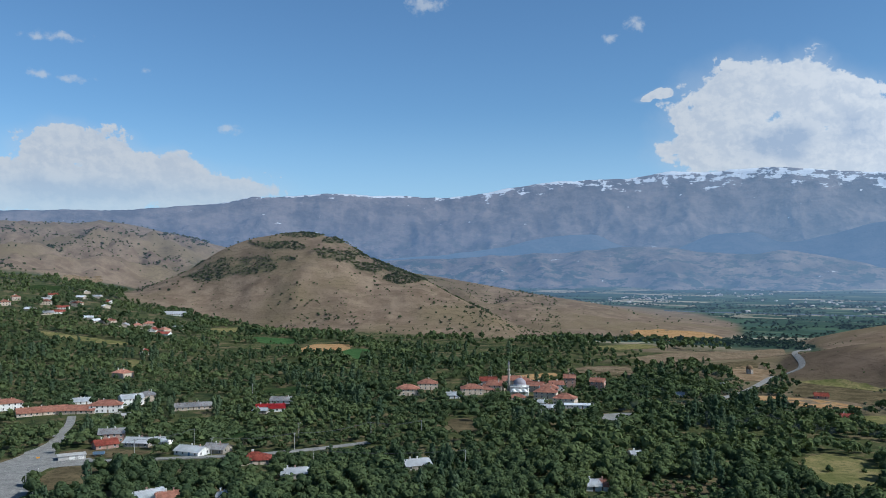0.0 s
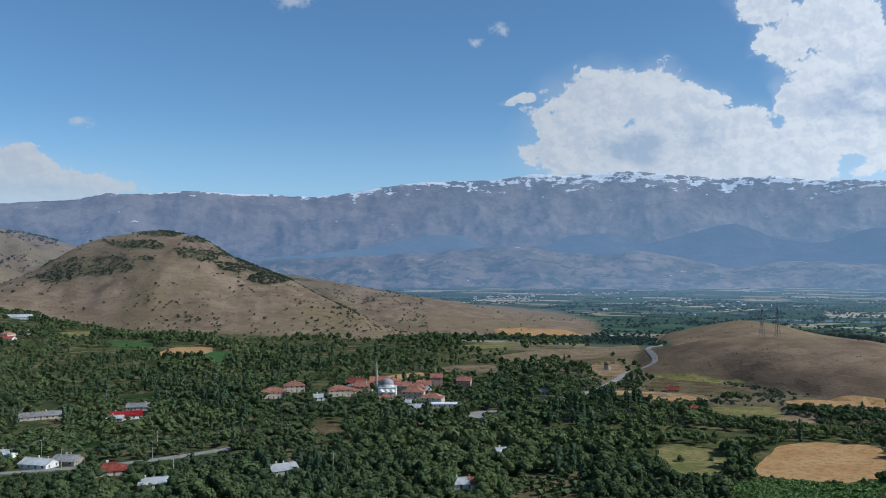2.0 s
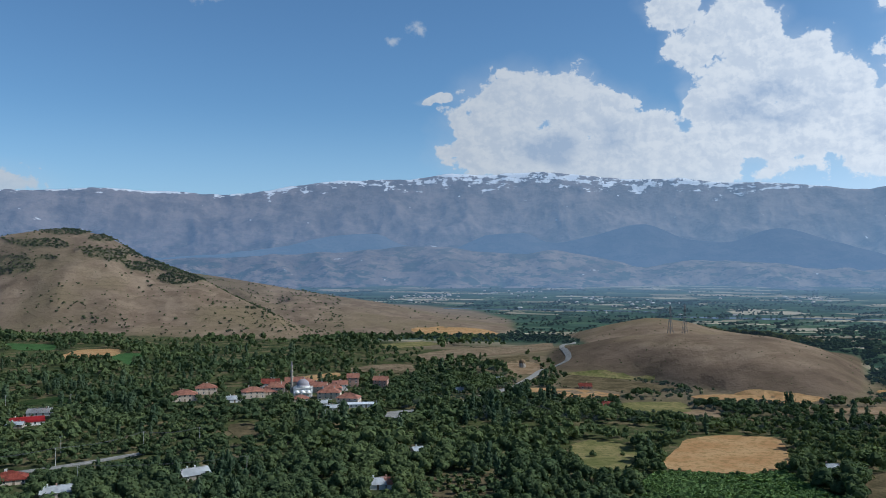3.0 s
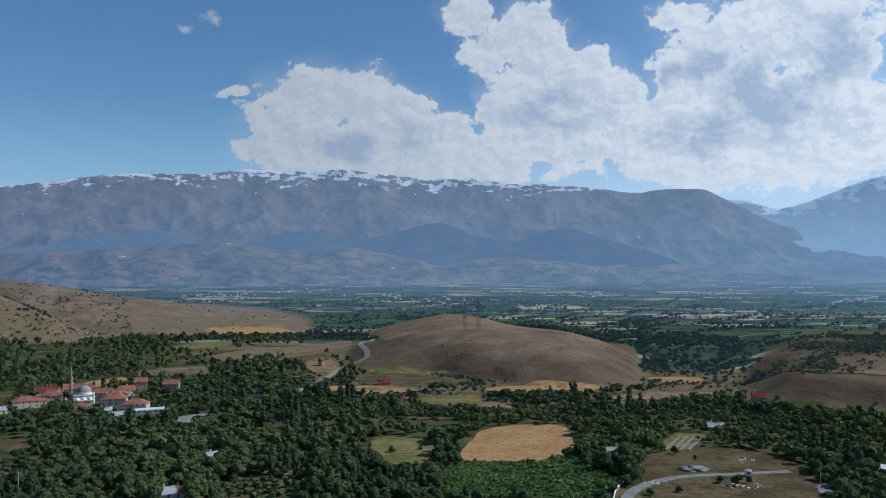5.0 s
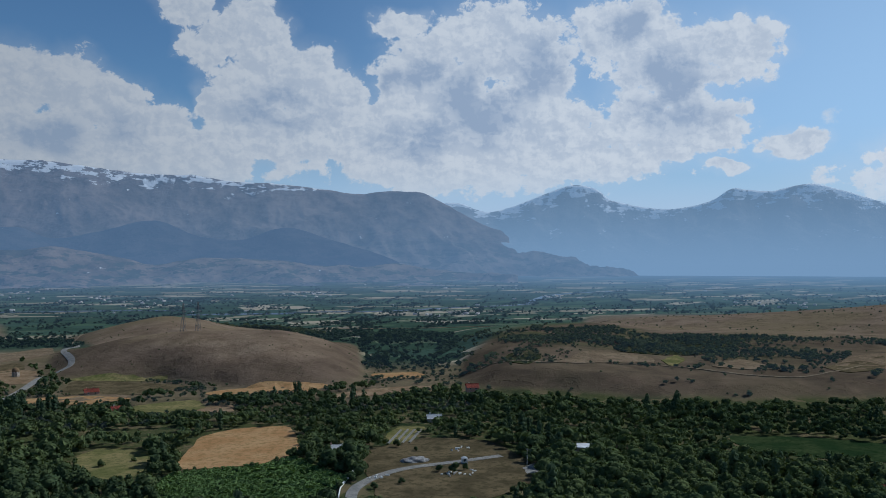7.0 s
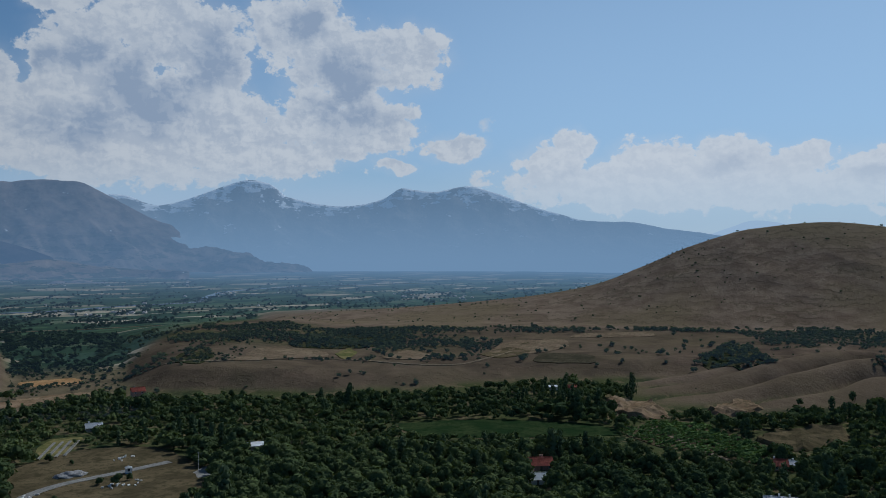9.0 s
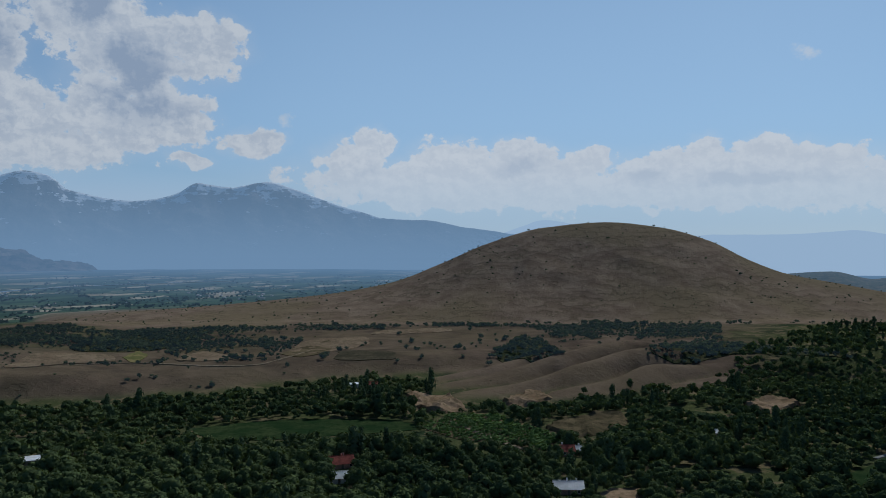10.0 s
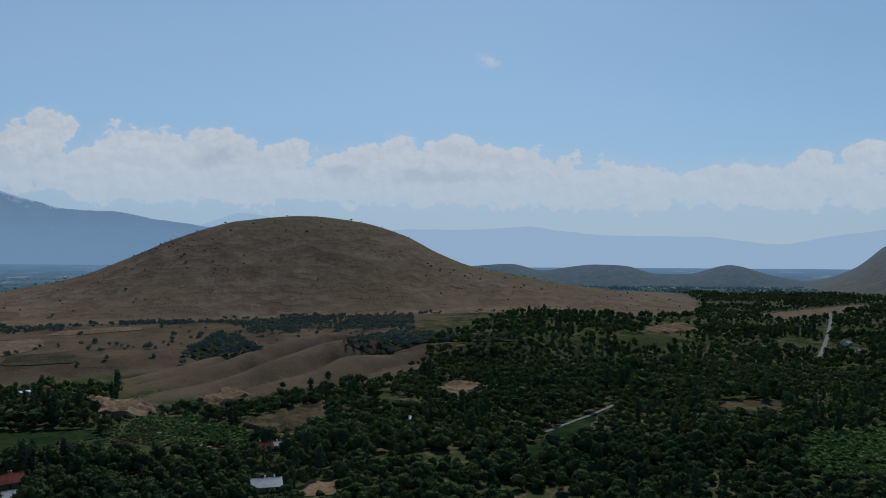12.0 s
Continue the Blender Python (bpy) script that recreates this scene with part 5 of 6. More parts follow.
# trees and bushes that stand alone: x, y, height
LONE_TREES = [(213, 199, 5.5), (211, 204, 4), (218.5, 199, 4), (191, 202, 3.4), (171, 256.6, 3.2), (181, 256, 3.6), (188, 258, 5), (135.2, 297, 4.5), (147, 278, 5), (154, 288, 5.5), (147.5, 297, 3), (228, 243, 5), (228.5, 233, 3), (197, 245.4, 5.5), (196.6, 236.6, 6), (189, 223.5, 5.5), (425.4, -12.5, 6.5), (433.6, -6.6, 5), (417, -3, 4.5), (394.5, -10.5, 6), (409, 5, 5), (452, -31, 7), (434, -25, 5)]


def plant_single(rows, kinds):
    """The trees nearest to the eye, each with its trunk and crown."""
    rng = random.Random(3)
    crowns = []
    for v, f in kinds:
        for shade in (0.2, 0.45, 0.7):
            crowns.append(mesh_of("crown", v, f, LEAF, True, np.full(len(v), shade)))
    trunks = []
    for _ in range(3):
        bm = trunk(bmesh.new(), 0.36, 0.035, rng)
        me = bpy.data.meshes.new("trunk")
        bm.to_mesh(me)
        bm.free()
        me.materials.append(BARK)
        trunks.append(me)
    for x, y, z, w, h, turn, kind, tint in rows:
        ob = empty("tree", Matrix.LocRotScale((x, y, z), Euler((0, 0, turn)), (w, w, h)), "leafy green broad-crowned orchard tree", "tree", "trees of the near slope")
        shade = 0 if tint < 0.33 else 1 if tint < 0.66 else 2
        for name, me in (("trunk", rng.choice(trunks)), ("crown", crowns[int(kind) * 3 + shade])):
            new(name, me).parent = ob


# ------------------------------------------------------------------ houses


def roof_shape(kind, w, d, rise, over=0.5, thick=0.16):
    """A roof over a plan w by d, its eaves at z = 0."""
    bm = bmesh.new()
    x, y = w / 2 + over, d / 2 + over
    if kind == "flat":
        return box(bm, -x, x, -y, y, 0.0, 0.22, 0.03)
    r = max(0.0, x - y) if kind == "hip" else x
    drop = -rise * over / (d / 2)
    low = [bm.verts.new(p) for p in ((-x, -y, drop), (x, -y, drop), (x, y, drop), (-x, y, drop))]
    top = [bm.verts.new((-r, 0, rise)), bm.verts.new((r, 0, rise))]
    if kind == "hip" and r < 0.05:
        bmesh.ops.remove_doubles(bm, verts=top, dist=0.2)
        top = [v for v in bm.verts if v.co.z > drop + 0.1] * 2
    faces = [bm.faces.new((low[0], low[1], top[1], top[0]) if top[0] is not top[1] else (low[0], low[1], top[0])),
             bm.faces.new((low[2], low[3], top[0], top[1]) if top[0] is not top[1] else (low[2], low[3], top[0]))]
    if kind == "hip":
        faces += [bm.faces.new((low[1], low[2], top[1])), bm.faces.new((low[3], low[0], top[0]))]
    made = bmesh.ops.solidify(bm, geom=faces, thickness=thick)
    bmesh.ops.recalc_face_normals(bm, faces=bm.faces)
    return bm


def ridges(kind, w, d, rise, over=0.5):
    """Seams of sheet roofs and courses of tiles, as thin ribs down both slopes."""
    bm = bmesh.new()
    x, y = w / 2 + over, d / 2 + over
    slope = rise / (d / 2)
    step = 0.9
    k = int(2 * x / step)
    for i in range(k + 1):
        px = -x + 0.05 + i * (2 * x - 0.1) / k
        inset = 0.0 if kind == "gable" else max(0.0, abs(px) - max(0.0, x - y))
        if y - inset < 0.4:
            continue
        for s in (-1, 1):
            tube(bm, (px, s * y, -over * slope + 0.19), (px, s * (inset + 0.05), rise - slope * inset + 0.19), 0.035, 0.035, 3)
    tube(bm, (-(x if kind == "gable" else max(0.2, x - y)), 0, rise + 0.2), (x if kind == "gable" else max(0.2, x - y), 0, rise + 0.2), 0.09, 0.09, 5)
    return bm


def house_walls(w, d, h, rise, kind):
    bm = bmesh.new()
    x, y = w / 2, d / 2
    if kind != "gable":
        return box(bm, -x, x, -y, y, -1.5, h, 0.03)
    low = [bm.verts.new((a, b, -1.5)) for a, b in ((-x, -y), (x, -y), (x, y), (-x, y))]
    top = [bm.verts.new((a, b, h)) for a, b in ((-x, -y), (x, -y), (x, y), (-x, y))]
    peak = [bm.verts.new((-x, 0, h + rise)), bm.verts.new((x, 0, h + rise))]
    bm.faces.new((low[0], low[1], top[1], top[0]))
    bm.faces.new((low[2], low[3], top[3], top[2]))
    bm.faces.new((low[1], low[2], top[2], peak[1], top[1]))
    bm.faces.new((low[3], low[0], top[0], peak[0], top[3]))
    bm.faces.new((top[0], top[1], peak[1], peak[0]))
    bm.faces.new((top[2], top[3], peak[0], peak[1]))
    bm.faces.new(low[::-1])
    return bm


def shared(name, bm, mat):
    me = bpy.data.meshes.new(name)
    bm.normal_update()
    bm.to_mesh(me)
    bm.free()
    me.materials.append(mat)
    return me


def window_casing():
    bm = bmesh.new()
    for a in (-0.55, 0.47):
        box(bm, a, a + 0.08, -0.05, 0.05, -0.65, 0.65)
    for a in (-0.65, 0.57):
        box(bm, -0.47, 0.47, -0.05, 0.05, a, a + 0.08)
    box(bm, -0.025, 0.025, -0.05, 0.05, -0.57, 0.57)
    return bm


CASING = shared("window", window_casing(), WHITEWASH)
PANE = shared("pane", boxed(-0.5, 0.5, -0.015, 0.015, -0.6, 0.6), GLASS)
SILL = shared("window_sill", boxed(-0.65, 0.65, -0.16, 0.05, -0.74, -0.66), CONCRETE)
DOOR = shared("door", boxed(-0.5, 0.5, -0.05, 0.03, 0.0, 2.05, bevel=0.02), WOOD)
DOOR_BLUE = shared("door", boxed(-0.6, 0.6, -0.05, 0.03, 0.0, 2.1, bevel=0.02), BLUE)
GARAGE = shared("garage_door", boxed(-1.3, 1.3, -0.06, 0.03, 0.0, 2.2, bevel=0.03), WHITEWASH)
HANDLE = shared("door_handle", boxed(0.32, 0.42, -0.10, -0.05, 0.98, 1.03), STEEL)


def hang(me, name, parent, x, y, z, turn=0.0):
    ob = new(name, me)
    ob.parent = parent
    ob.matrix_basis = pose(x, y, z, 0, 0, turn)
    return ob


def house(x, y, w, d, storeys, kind, wall, cover, turn, label, group="village houses"):
    x, y, w, d = x * S, y * S, max(5.0, w * S * 0.92), d * 1.2
    z = height(x, y)
    h = 2.5 * storeys - 0.1
    rise = 0.0 if kind == "flat" else d * (0.2 if cover in (SHEET, SHEET_OLD, RED_SHEET) else 0.25)
    home = empty("house", pose(x, y, z - 0.1, 0, 0, turn), label, "house", group)
    part("wall", house_walls(w, d, h, rise, kind), wall, home)
    top = part("roof", roof_shape(kind, w, d, rise), cover, home)
    top.location.z = h + (0.0 if kind == "flat" else 0.02)
    rng = random.Random(int(x * 7 + y))
    if kind != "flat":
        part("roof_ribs", ridges(kind, w, d, rise), cover, top)
        for i in range(1 if w < 9 else 2):
            cx = rng.uniform(-0.32, 0.32) * w
            bm = boxed(cx - 0.28, cx + 0.28, d * 0.12 - 0.28, d * 0.12 + 0.28, rise * 0.5, rise + 0.75, bevel=0.02)
            box(bm, cx - 0.36, cx + 0.36, d * 0.12 - 0.36, d * 0.12 + 0.36, rise + 0.75, rise + 0.85)
            part("chimney", bm, WHITEWASH if rng.random() < 0.6 else PINK, top)
    garage = "garage" in label
    for side, span, turn_of, off in ((0, w, 0, -d / 2), (1, w, 180, d / 2), (2, d, 90, w / 2), (3, d, -90, -w / 2)):
        count = max(1, int(span / 3.2))
        for floor in range(storeys):
            for i in range(count):
                a = -span / 2 + (i + 0.5) * span / count
                spot = {0: (a, off), 1: (-a, off), 2: (off, a), 3: (off, -a)}[side]
                if floor == 0 and side == 0 and garage:
                    if i:
                        hang(GARAGE, "garage_door", home, *spot, 0.12)
                    continue
                if floor == 0 and side == 0 and i == count // 2:
                    d_ob = hang(DOOR_BLUE if "blue door" in label else DOOR, "door", home, *spot, 0.1)
                    hang(HANDLE, "door_handle", d_ob, 0, 0, 0)
                    continue
                if side in (1, 3) and rng.random() < 0.5 or garage:
                    continue
                win = hang(CASING, "window", home, *spot, 1.45 + 2.5 * floor, turn_of)
                hang(PANE, "pane", win, 0, 0, 0)
                hang(SILL, "window_sill", win, 0, 0, 0)
    HOMES.append((x, y, max(w, d) * 0.54 + 0.8))
    return home


HOUSES_NEAR = [
    (-221.8, 430.9, 14.6, 8.0, 2, "hip", WHITEWASH, TILE, 37, "white two-storey house with a red tiled hip roof"),
    (-198.2, 417.6, 24.7, 9.0, 1, "gable", PLASTER, TILE, 31, "long low house with orange clay tiles"),
    (-181.2, 420.9, 18.8, 9.0, 1, "gable", PLASTER, TILE, 3, "long house with an orange tiled roof"),
    (-169.0, 424.2, 16.5, 9.0, 2, "hip", WHITEWASH, TILE, 14, "cream house with an orange tiled hip roof"),
    (-191.2, 448.8, 12.8, 8.0, 1, "gable", WHITEWASH, SHEET, 28, "white house with a grey sheet roof"),
    (-164.3, 445.2, 12.2, 9.0, 2, "gable", WHITEWASH, SHEET, 35, "white house with a grey sheet roof"),
    (-159.9, 456.5, 11.0, 9.0, 2, "hip", PLASTER, SHEET_OLD, 19, "house with a weathered grey hip roof"),
    (-153.8, 405.1, 10.6, 7.0, 1, "flat", WHITEWASH, CONCRETE, 31, "small white flat-roofed house"),
    (-127.4, 431.0, 20.1, 8.0, 1, "gable", PLASTER, SHEET_OLD, 20, "long house with rusty patched roof sheets"),
    (-87.6, 424.3, 17.2, 9.0, 1, "gable", WHITEWASH, RED_SHEET, 15, "house with a bright red sheet roof"),
    (-85.2, 449.0, 13.1, 8.0, 1, "gable", WHITEWASH, SHEET_OLD, -3, "white house with a rusty sheet roof"),
    (-90.2, 417.7, 7.6, 5.0, 1, "gable", STONE, SHEET, -2, "small shed with a grey sheet roof"),
    (-137.0, 350.1, 10.8, 8.0, 2, "gable", PINK, SHEET_OLD, 16, "brick house with a rust-stained sheet roof"),
    (-134.6, 337.0, 9.4, 7.0, 1, "gable", PINK, TILE_OLD, 37, "small brick house with old clay tiles"),
    (-122.4, 341.3, 11.4, 8.0, 1, "gable", STONE, SHEET, -5, "stone barn with a grey sheet roof"),
    (-113.8, 343.4, 6.7, 7.0, 1, "gable", WHITEWASH, SHEET, -7, "small white shed with a sheet roof"),
]
HOUSES_VILLAGE = [
    (-96.6, 325.9, 12.4, 8.0, 1, "gable", WHITEWASH, SHEET, -23, "white barn with a pale sheet roof and blue door"),
    (-87.9, 329.9, 9.5, 8.0, 1, "gable", STONE, SHEET_OLD, -15, "grey barn with a weathered sheet roof"),
    (-69.1, 311.8, 12.3, 9.0, 1, "hip", PLASTER, TILE_OLD, 12, "house with a dark red hip roof"),
    (-139.2, 317.2, 10.2, 5.0, 1, "flat", CONCRETE, CONCRETE, 28, "grey garage block with white doors"),
    (-50.7, 290.9, 10.9, 7.0, 1, "gable", STONE, SHEET, 15, "shed with a pale sheet roof among trees"),
    (-91.4, 259.6, 12.5, 9.0, 1, "gable", STONE, SHEET, 44, "barn with a wide white sheet roof"),
    (-83.4, 258.3, 8.4, 8.0, 1, "gable", PINK, TILE, 26, "small house with orange tiles"),
    (-67.6, 262.1, 5.6, 6.0, 1, "hip", WHITEWASH, SHEET, 22, "small hut with a pale roof"),
    (-19.6, 472.7, 14.0, 9.0, 2, "hip", PLASTER, TILE, 4, "two-storey cream house with red hip roof"),
    (-8.9, 494.3, 12.6, 9.0, 2, "hip", PLASTER, TILE, 3, "two-storey cream house with red hip roof"),
    (16.1, 472.7, 13.3, 9.0, 2, "hip", PLASTER, TILE, 4, "two-storey cream house with red hip roof"),
    (28.6, 485.5, 11.8, 9.0, 2, "hip", PLASTER, TILE, -9, "two-storey cream house with red hip roof"),
    (5.9, 460.6, 8.7, 7.0, 1, "gable", WHITEWASH, SHEET, 5, "low white house with a sheet roof"),
    (25.9, 508.4, 9.6, 8.0, 1, "gable", WHITEWASH, SHEET_OLD, 1, "low house with a weathered grey roof"),
    (41.2, 508.4, 11.7, 9.0, 2, "gable", PLASTER, TILE, -1, "plastered village house with a red tiled roof"),
    (53.3, 485.6, 9.9, 8.0, 2, "gable", PLASTER, TILE, -18, "plastered village house with a red tiled roof"),
]
HOUSES_EAST = [
    (56.3, 462.7, 13.2, 9.0, 2, "hip", PLASTER, TILE, -15, "plastered village house with a red tiled roof"),
    (63.8, 441.9, 12.7, 9.0, 2, "hip", PLASTER, TILE, -22, "plastered village house with a red tiled roof"),
    (76.2, 508.5, 7.7, 8.0, 3, "gable", PINK, TILE, -9, "three-storey house with a red tiled roof"),
    (90.2, 492.3, 8.9, 8.0, 3, "gable", PINK, TILE, -20, "three-storey house with a red tiled roof"),
    (51.0, 438.3, 6.6, 6.0, 1, "gable", WHITEWASH, SHEET, 3, "low white building with a sheet roof"),
    (53.5, 422.9, 7.5, 6.0, 1, "gable", WHITEWASH, SHEET, 3, "low white building with a sheet roof"),
    (69.8, 431.3, 16.6, 7.0, 1, "flat", WHITEWASH, SHEET, -6, "long low building with a blue-grey sheet roof"),
    (-9.7, 303.2, 10.2, 8.0, 1, "gable", STONE, SHEET, 22, "house with a grey sheet roof among trees"),
    (72.1, 317.5, 4.0, 6.0, 1, "gable", PLASTER, SHEET, 7, "small house among trees"),
    (48.8, 274.8, 5.3, 7.0, 1, "gable", WHITEWASH, SHEET, -6, "white house with a grey roof"),
    (52.2, 274.1, 3.8, 6.0, 1, "gable", WHITEWASH, TILE, -25, "white house with a red tiled roof"),
    (168.0, 505.0, 5.0, 5.0, 1, "gable", PLASTER, SHEET, -14, "roadside shed with a pale roof"),
    (131.4, 468.8, 4.8, 6.0, 1, "gable", WHITEWASH, SHEET, -10, "small white house by the road"),
    (272.1, 186.5, 9.2, 8.0, 1, "flat", STONE, SHEET, -56, "low stone building with a white slab roof"),
    (276.7, 269.1, 6.8, 7.0, 1, "gable", STONE, SHEET, -41, "small building with a white roof"),
    (205.9, 252.6, 7.0, 7.0, 1, "gable", PINK, SHEET, -27, "small dark brick house with a pale roof"),
]
HOUSES_MOSQUE = [
    (27.0, 503.0, 11.0, 9.0, 2, "gable", WHITEWASH, TILE_OLD, -4, "plastered village house with a red tiled roof"),
    (24.0, 482.0, 10.0, 9.0, 1, "hip", PLASTER, TILE, 8, "plastered village house with a red tiled roof"),
    (31.0, 488.0, 10.0, 9.0, 2, "gable", PLASTER, TILE, -10, "plastered village house with a red tiled roof"),
    (48.0, 502.0, 12.0, 9.0, 2, "hip", WHITEWASH, TILE, 5, "plastered village house with a red tiled roof"),
    (53.0, 487.0, 10.0, 8.0, 2, "gable", PLASTER, TILE_OLD, -14, "plastered village house with a red tiled roof"),
    (60.0, 478.0, 11.0, 9.0, 2, "hip", PLASTER, TILE, -6, "plastered village house with a red tiled roof"),
    (66.0, 492.0, 9.0, 8.0, 2, "gable", WHITEWASH, TILE, 0, "plastered village house with a red tiled roof"),
    (40.0, 455.0, 9.0, 7.0, 1, "hip", PLASTER, TILE, 6, "plastered village house with a red tiled roof"),
]
HOUSES_FAR = [
    (207.1, 462.6, 7.8, 6.0, 1, "gable", PINK, TILE_OLD, -18, "small red-roofed house by the fields"),
    (190.0, 397.5, 5.5, 6.0, 1, "gable", PINK, TILE_OLD, -10, "small red-roofed shed among trees"),
    (349.1, 309.3, 6.9, 7.0, 2, "gable", PINK, TILE_OLD, -40, "brick house with a dark red roof"),
    (283.4, 80.5, 9.3, 8.0, 1, "gable", PINK, TILE_OLD, -62, "brick house with a dark red roof"),
    (264.2, 76.4, 8.3, 7.0, 1, "gable", WHITEWASH, SHEET, -64, "small building with a white sheet roof"),
    (453.6, 117.5, 5.8, 7.0, 1, "flat", WHITEWASH, SHEET, -72, "small white house at the orchard edge"),
    (453.9, 106.3, 5.1, 6.0, 1, "gable", PINK, TILE_OLD, -74, "small brick house at the orchard edge"),
    (311.9, 3.6, 5.4, 7.0, 1, "gable", PINK, TILE_OLD, -81, "small brick house with a dark red roof"),
    (313.8, -1.4, 3.4, 5.0, 1, "gable", STONE, SHEET, -104, "small shed with a grey sheet roof"),
    (262.6, 3.8, 9.5, 8.0, 1, "gable", PINK, SHEET, -87, "pinkish brick house with a bright sheet roof"),
    (349.4, -57.2, 3.9, 5.0, 1, "gable", STONE, SHEET, -99, "small hut with a grey sheet roof"),
    (560, -430, 8, 7.0, 1, "gable", WHITEWASH, SHEET, -60, "small white house beside the tree-lined road"),
    (510, -400, 9, 7.0, 1, "gable", PLASTER, SHEET_OLD, -40, "low plastered house beside the tree-lined road"),
]
for row in HOUSES_NEAR + HOUSES_VILLAGE + HOUSES_EAST + HOUSES_MOSQUE + HOUSES_FAR:
    house(*row)


def far_village():
    """The houses of the upper village, copies of three."""
    rng = random.Random(21)
    kinds = [house(-300, 862, 12, 9, 2, "hip", PLASTER, TILE, 10, "cream far village house with a red roof", "upper village houses"),
             house(-425, 990, 13, 9, 1, "gable", PLASTER, SHEET, -15, "far village house with a grey roof", "upper village houses"),
             house(-398, 872, 14, 8, 1, "gable", WHITEWASH, TILE_OLD, 30, "low far village house with a brown roof", "upper village houses")]
    for cx, cy, count, spread_out in ((-470, 935, 6, 26), (-410, 945, 7, 34), (-382, 868, 3, 18), (-296, 848, 5, 18), (-274, 822, 4, 12), (-250, 692, 2, 14), (-339, 853, 2, 10), (-204, 549, 1, 4), (-440, 1010, 3, 30)):
        for _ in range(count):
            x, y = (cx + rng.gauss(0, spread_out)) * S, (cy + rng.gauss(0, spread_out)) * S
            if any(math.hypot(x - a, y - b) < 17 for a, b, c in HOMES):
                continue
            copy_thing(rng.choice(kinds), pose(x, y, height(x, y) - 0.1, 0, 0, rng.uniform(0, 180)))
            HOMES.append((x, y, 7))
    house(-316, 989, 30, 14, 1, "gable", WHITEWASH, SHEET, 8, "long white hall with a pale sheet roof", "")


far_village()


def mosque(x, y, turn):
    x, y = x * S, y * S
    home = empty("mosque", pose(x, y, height(x, y) - 0.2, 0, 0, turn), "small village mosque with a grey dome and slim minaret", "mosque")
    part("wall", boxed(-6.5, 6.5, -6, 6, -1.5, 6.0, bevel=0.05), WHITEWASH, home)
    part("cornice", boxed(-6.8, 6.8, -6.3, 6.3, 6.0, 6.35, bevel=0.04), CONCRETE, home)
    bm = bmesh.new()
    tube(bm, (0, 0, 6.3), (0, 0, 7.6), 4.9, 4.8, 16)
    part("drum", bm, WHITEWASH, home)
    bm = bmesh.new()
    bmesh.ops.create_uvsphere(bm, u_segments=24, v_segments=12, radius=4.6)
    bmesh.ops.bisect_plane(bm, geom=bm.verts[:] + bm.edges[:] + bm.faces[:], plane_co=(0, 0, 0), plane_no=(0, 0, -1), clear_outer=True)
    for f in bm.faces:
        f.smooth = True
    bmesh.ops.translate(bm, verts=bm.verts, vec=(0, 0, 7.6))
    dome = part("dome", bm, LEAD, home)
    part("finial", tube(bmesh.new(), (0, 0, 12.1), (0, 0, 13.6), 0.12, 0.03, 6), STEEL, dome)
    for i in range(3):
        bm = bmesh.new()
        bmesh.ops.create_uvsphere(bm, u_segments=14, v_segments=7, radius=1.7)
        bmesh.ops.translate(bm, verts=bm.verts, vec=(-4 + 4 * i, -7.6, 3.6))
        part("small_dome", bm, WHITEWASH, home)
    porch = part("porch", boxed(-6, 6, -9.4, -6, 3.2, 3.6), WHITEWASH, home)
    for i in range(4):
        part("porch_post", tube(bmesh.new(), (-5.6 + i * 3.73, -9.1, -1.0), (-5.6 + i * 3.73, -9.1, 3.2), 0.2, 0.2, 8), CONCRETE, porch)
    bm = bmesh.new()
    tube(bm, (-8.2, 3, -1.5), (-8.2, 3, 5), 1.25, 1.2, 8)
    tube(bm, (-8.2, 3, 5), (-8.2, 3, 17), 0.85, 0.8, 10)
    tube(bm, (-8.2, 3, 17.9), (-8.2, 3, 21), 0.62, 0.6, 10)
    tower = part("minaret", bm, STONE, home)
    part("balcony", tube(bmesh.new(), (-8.2, 3, 16.9), (-8.2, 3, 17.9), 0.9, 1.3, 12), CONCRETE, tower)
    part("spire", tube(bmesh.new(), (-8.2, 3, 21), (-8.2, 3, 25), 0.72, 0.04, 10), LEAD, tower)
    for a in (-4, 0, 4):
        for b in (-6.05,):
            win = hang(CASING, "window", home, a, b, 2.2)
            hang(PANE, "pane", win, 0, 0, 0)
    HOMES.append((x, y, 12))


mosque(43.0, 473.0, -8)


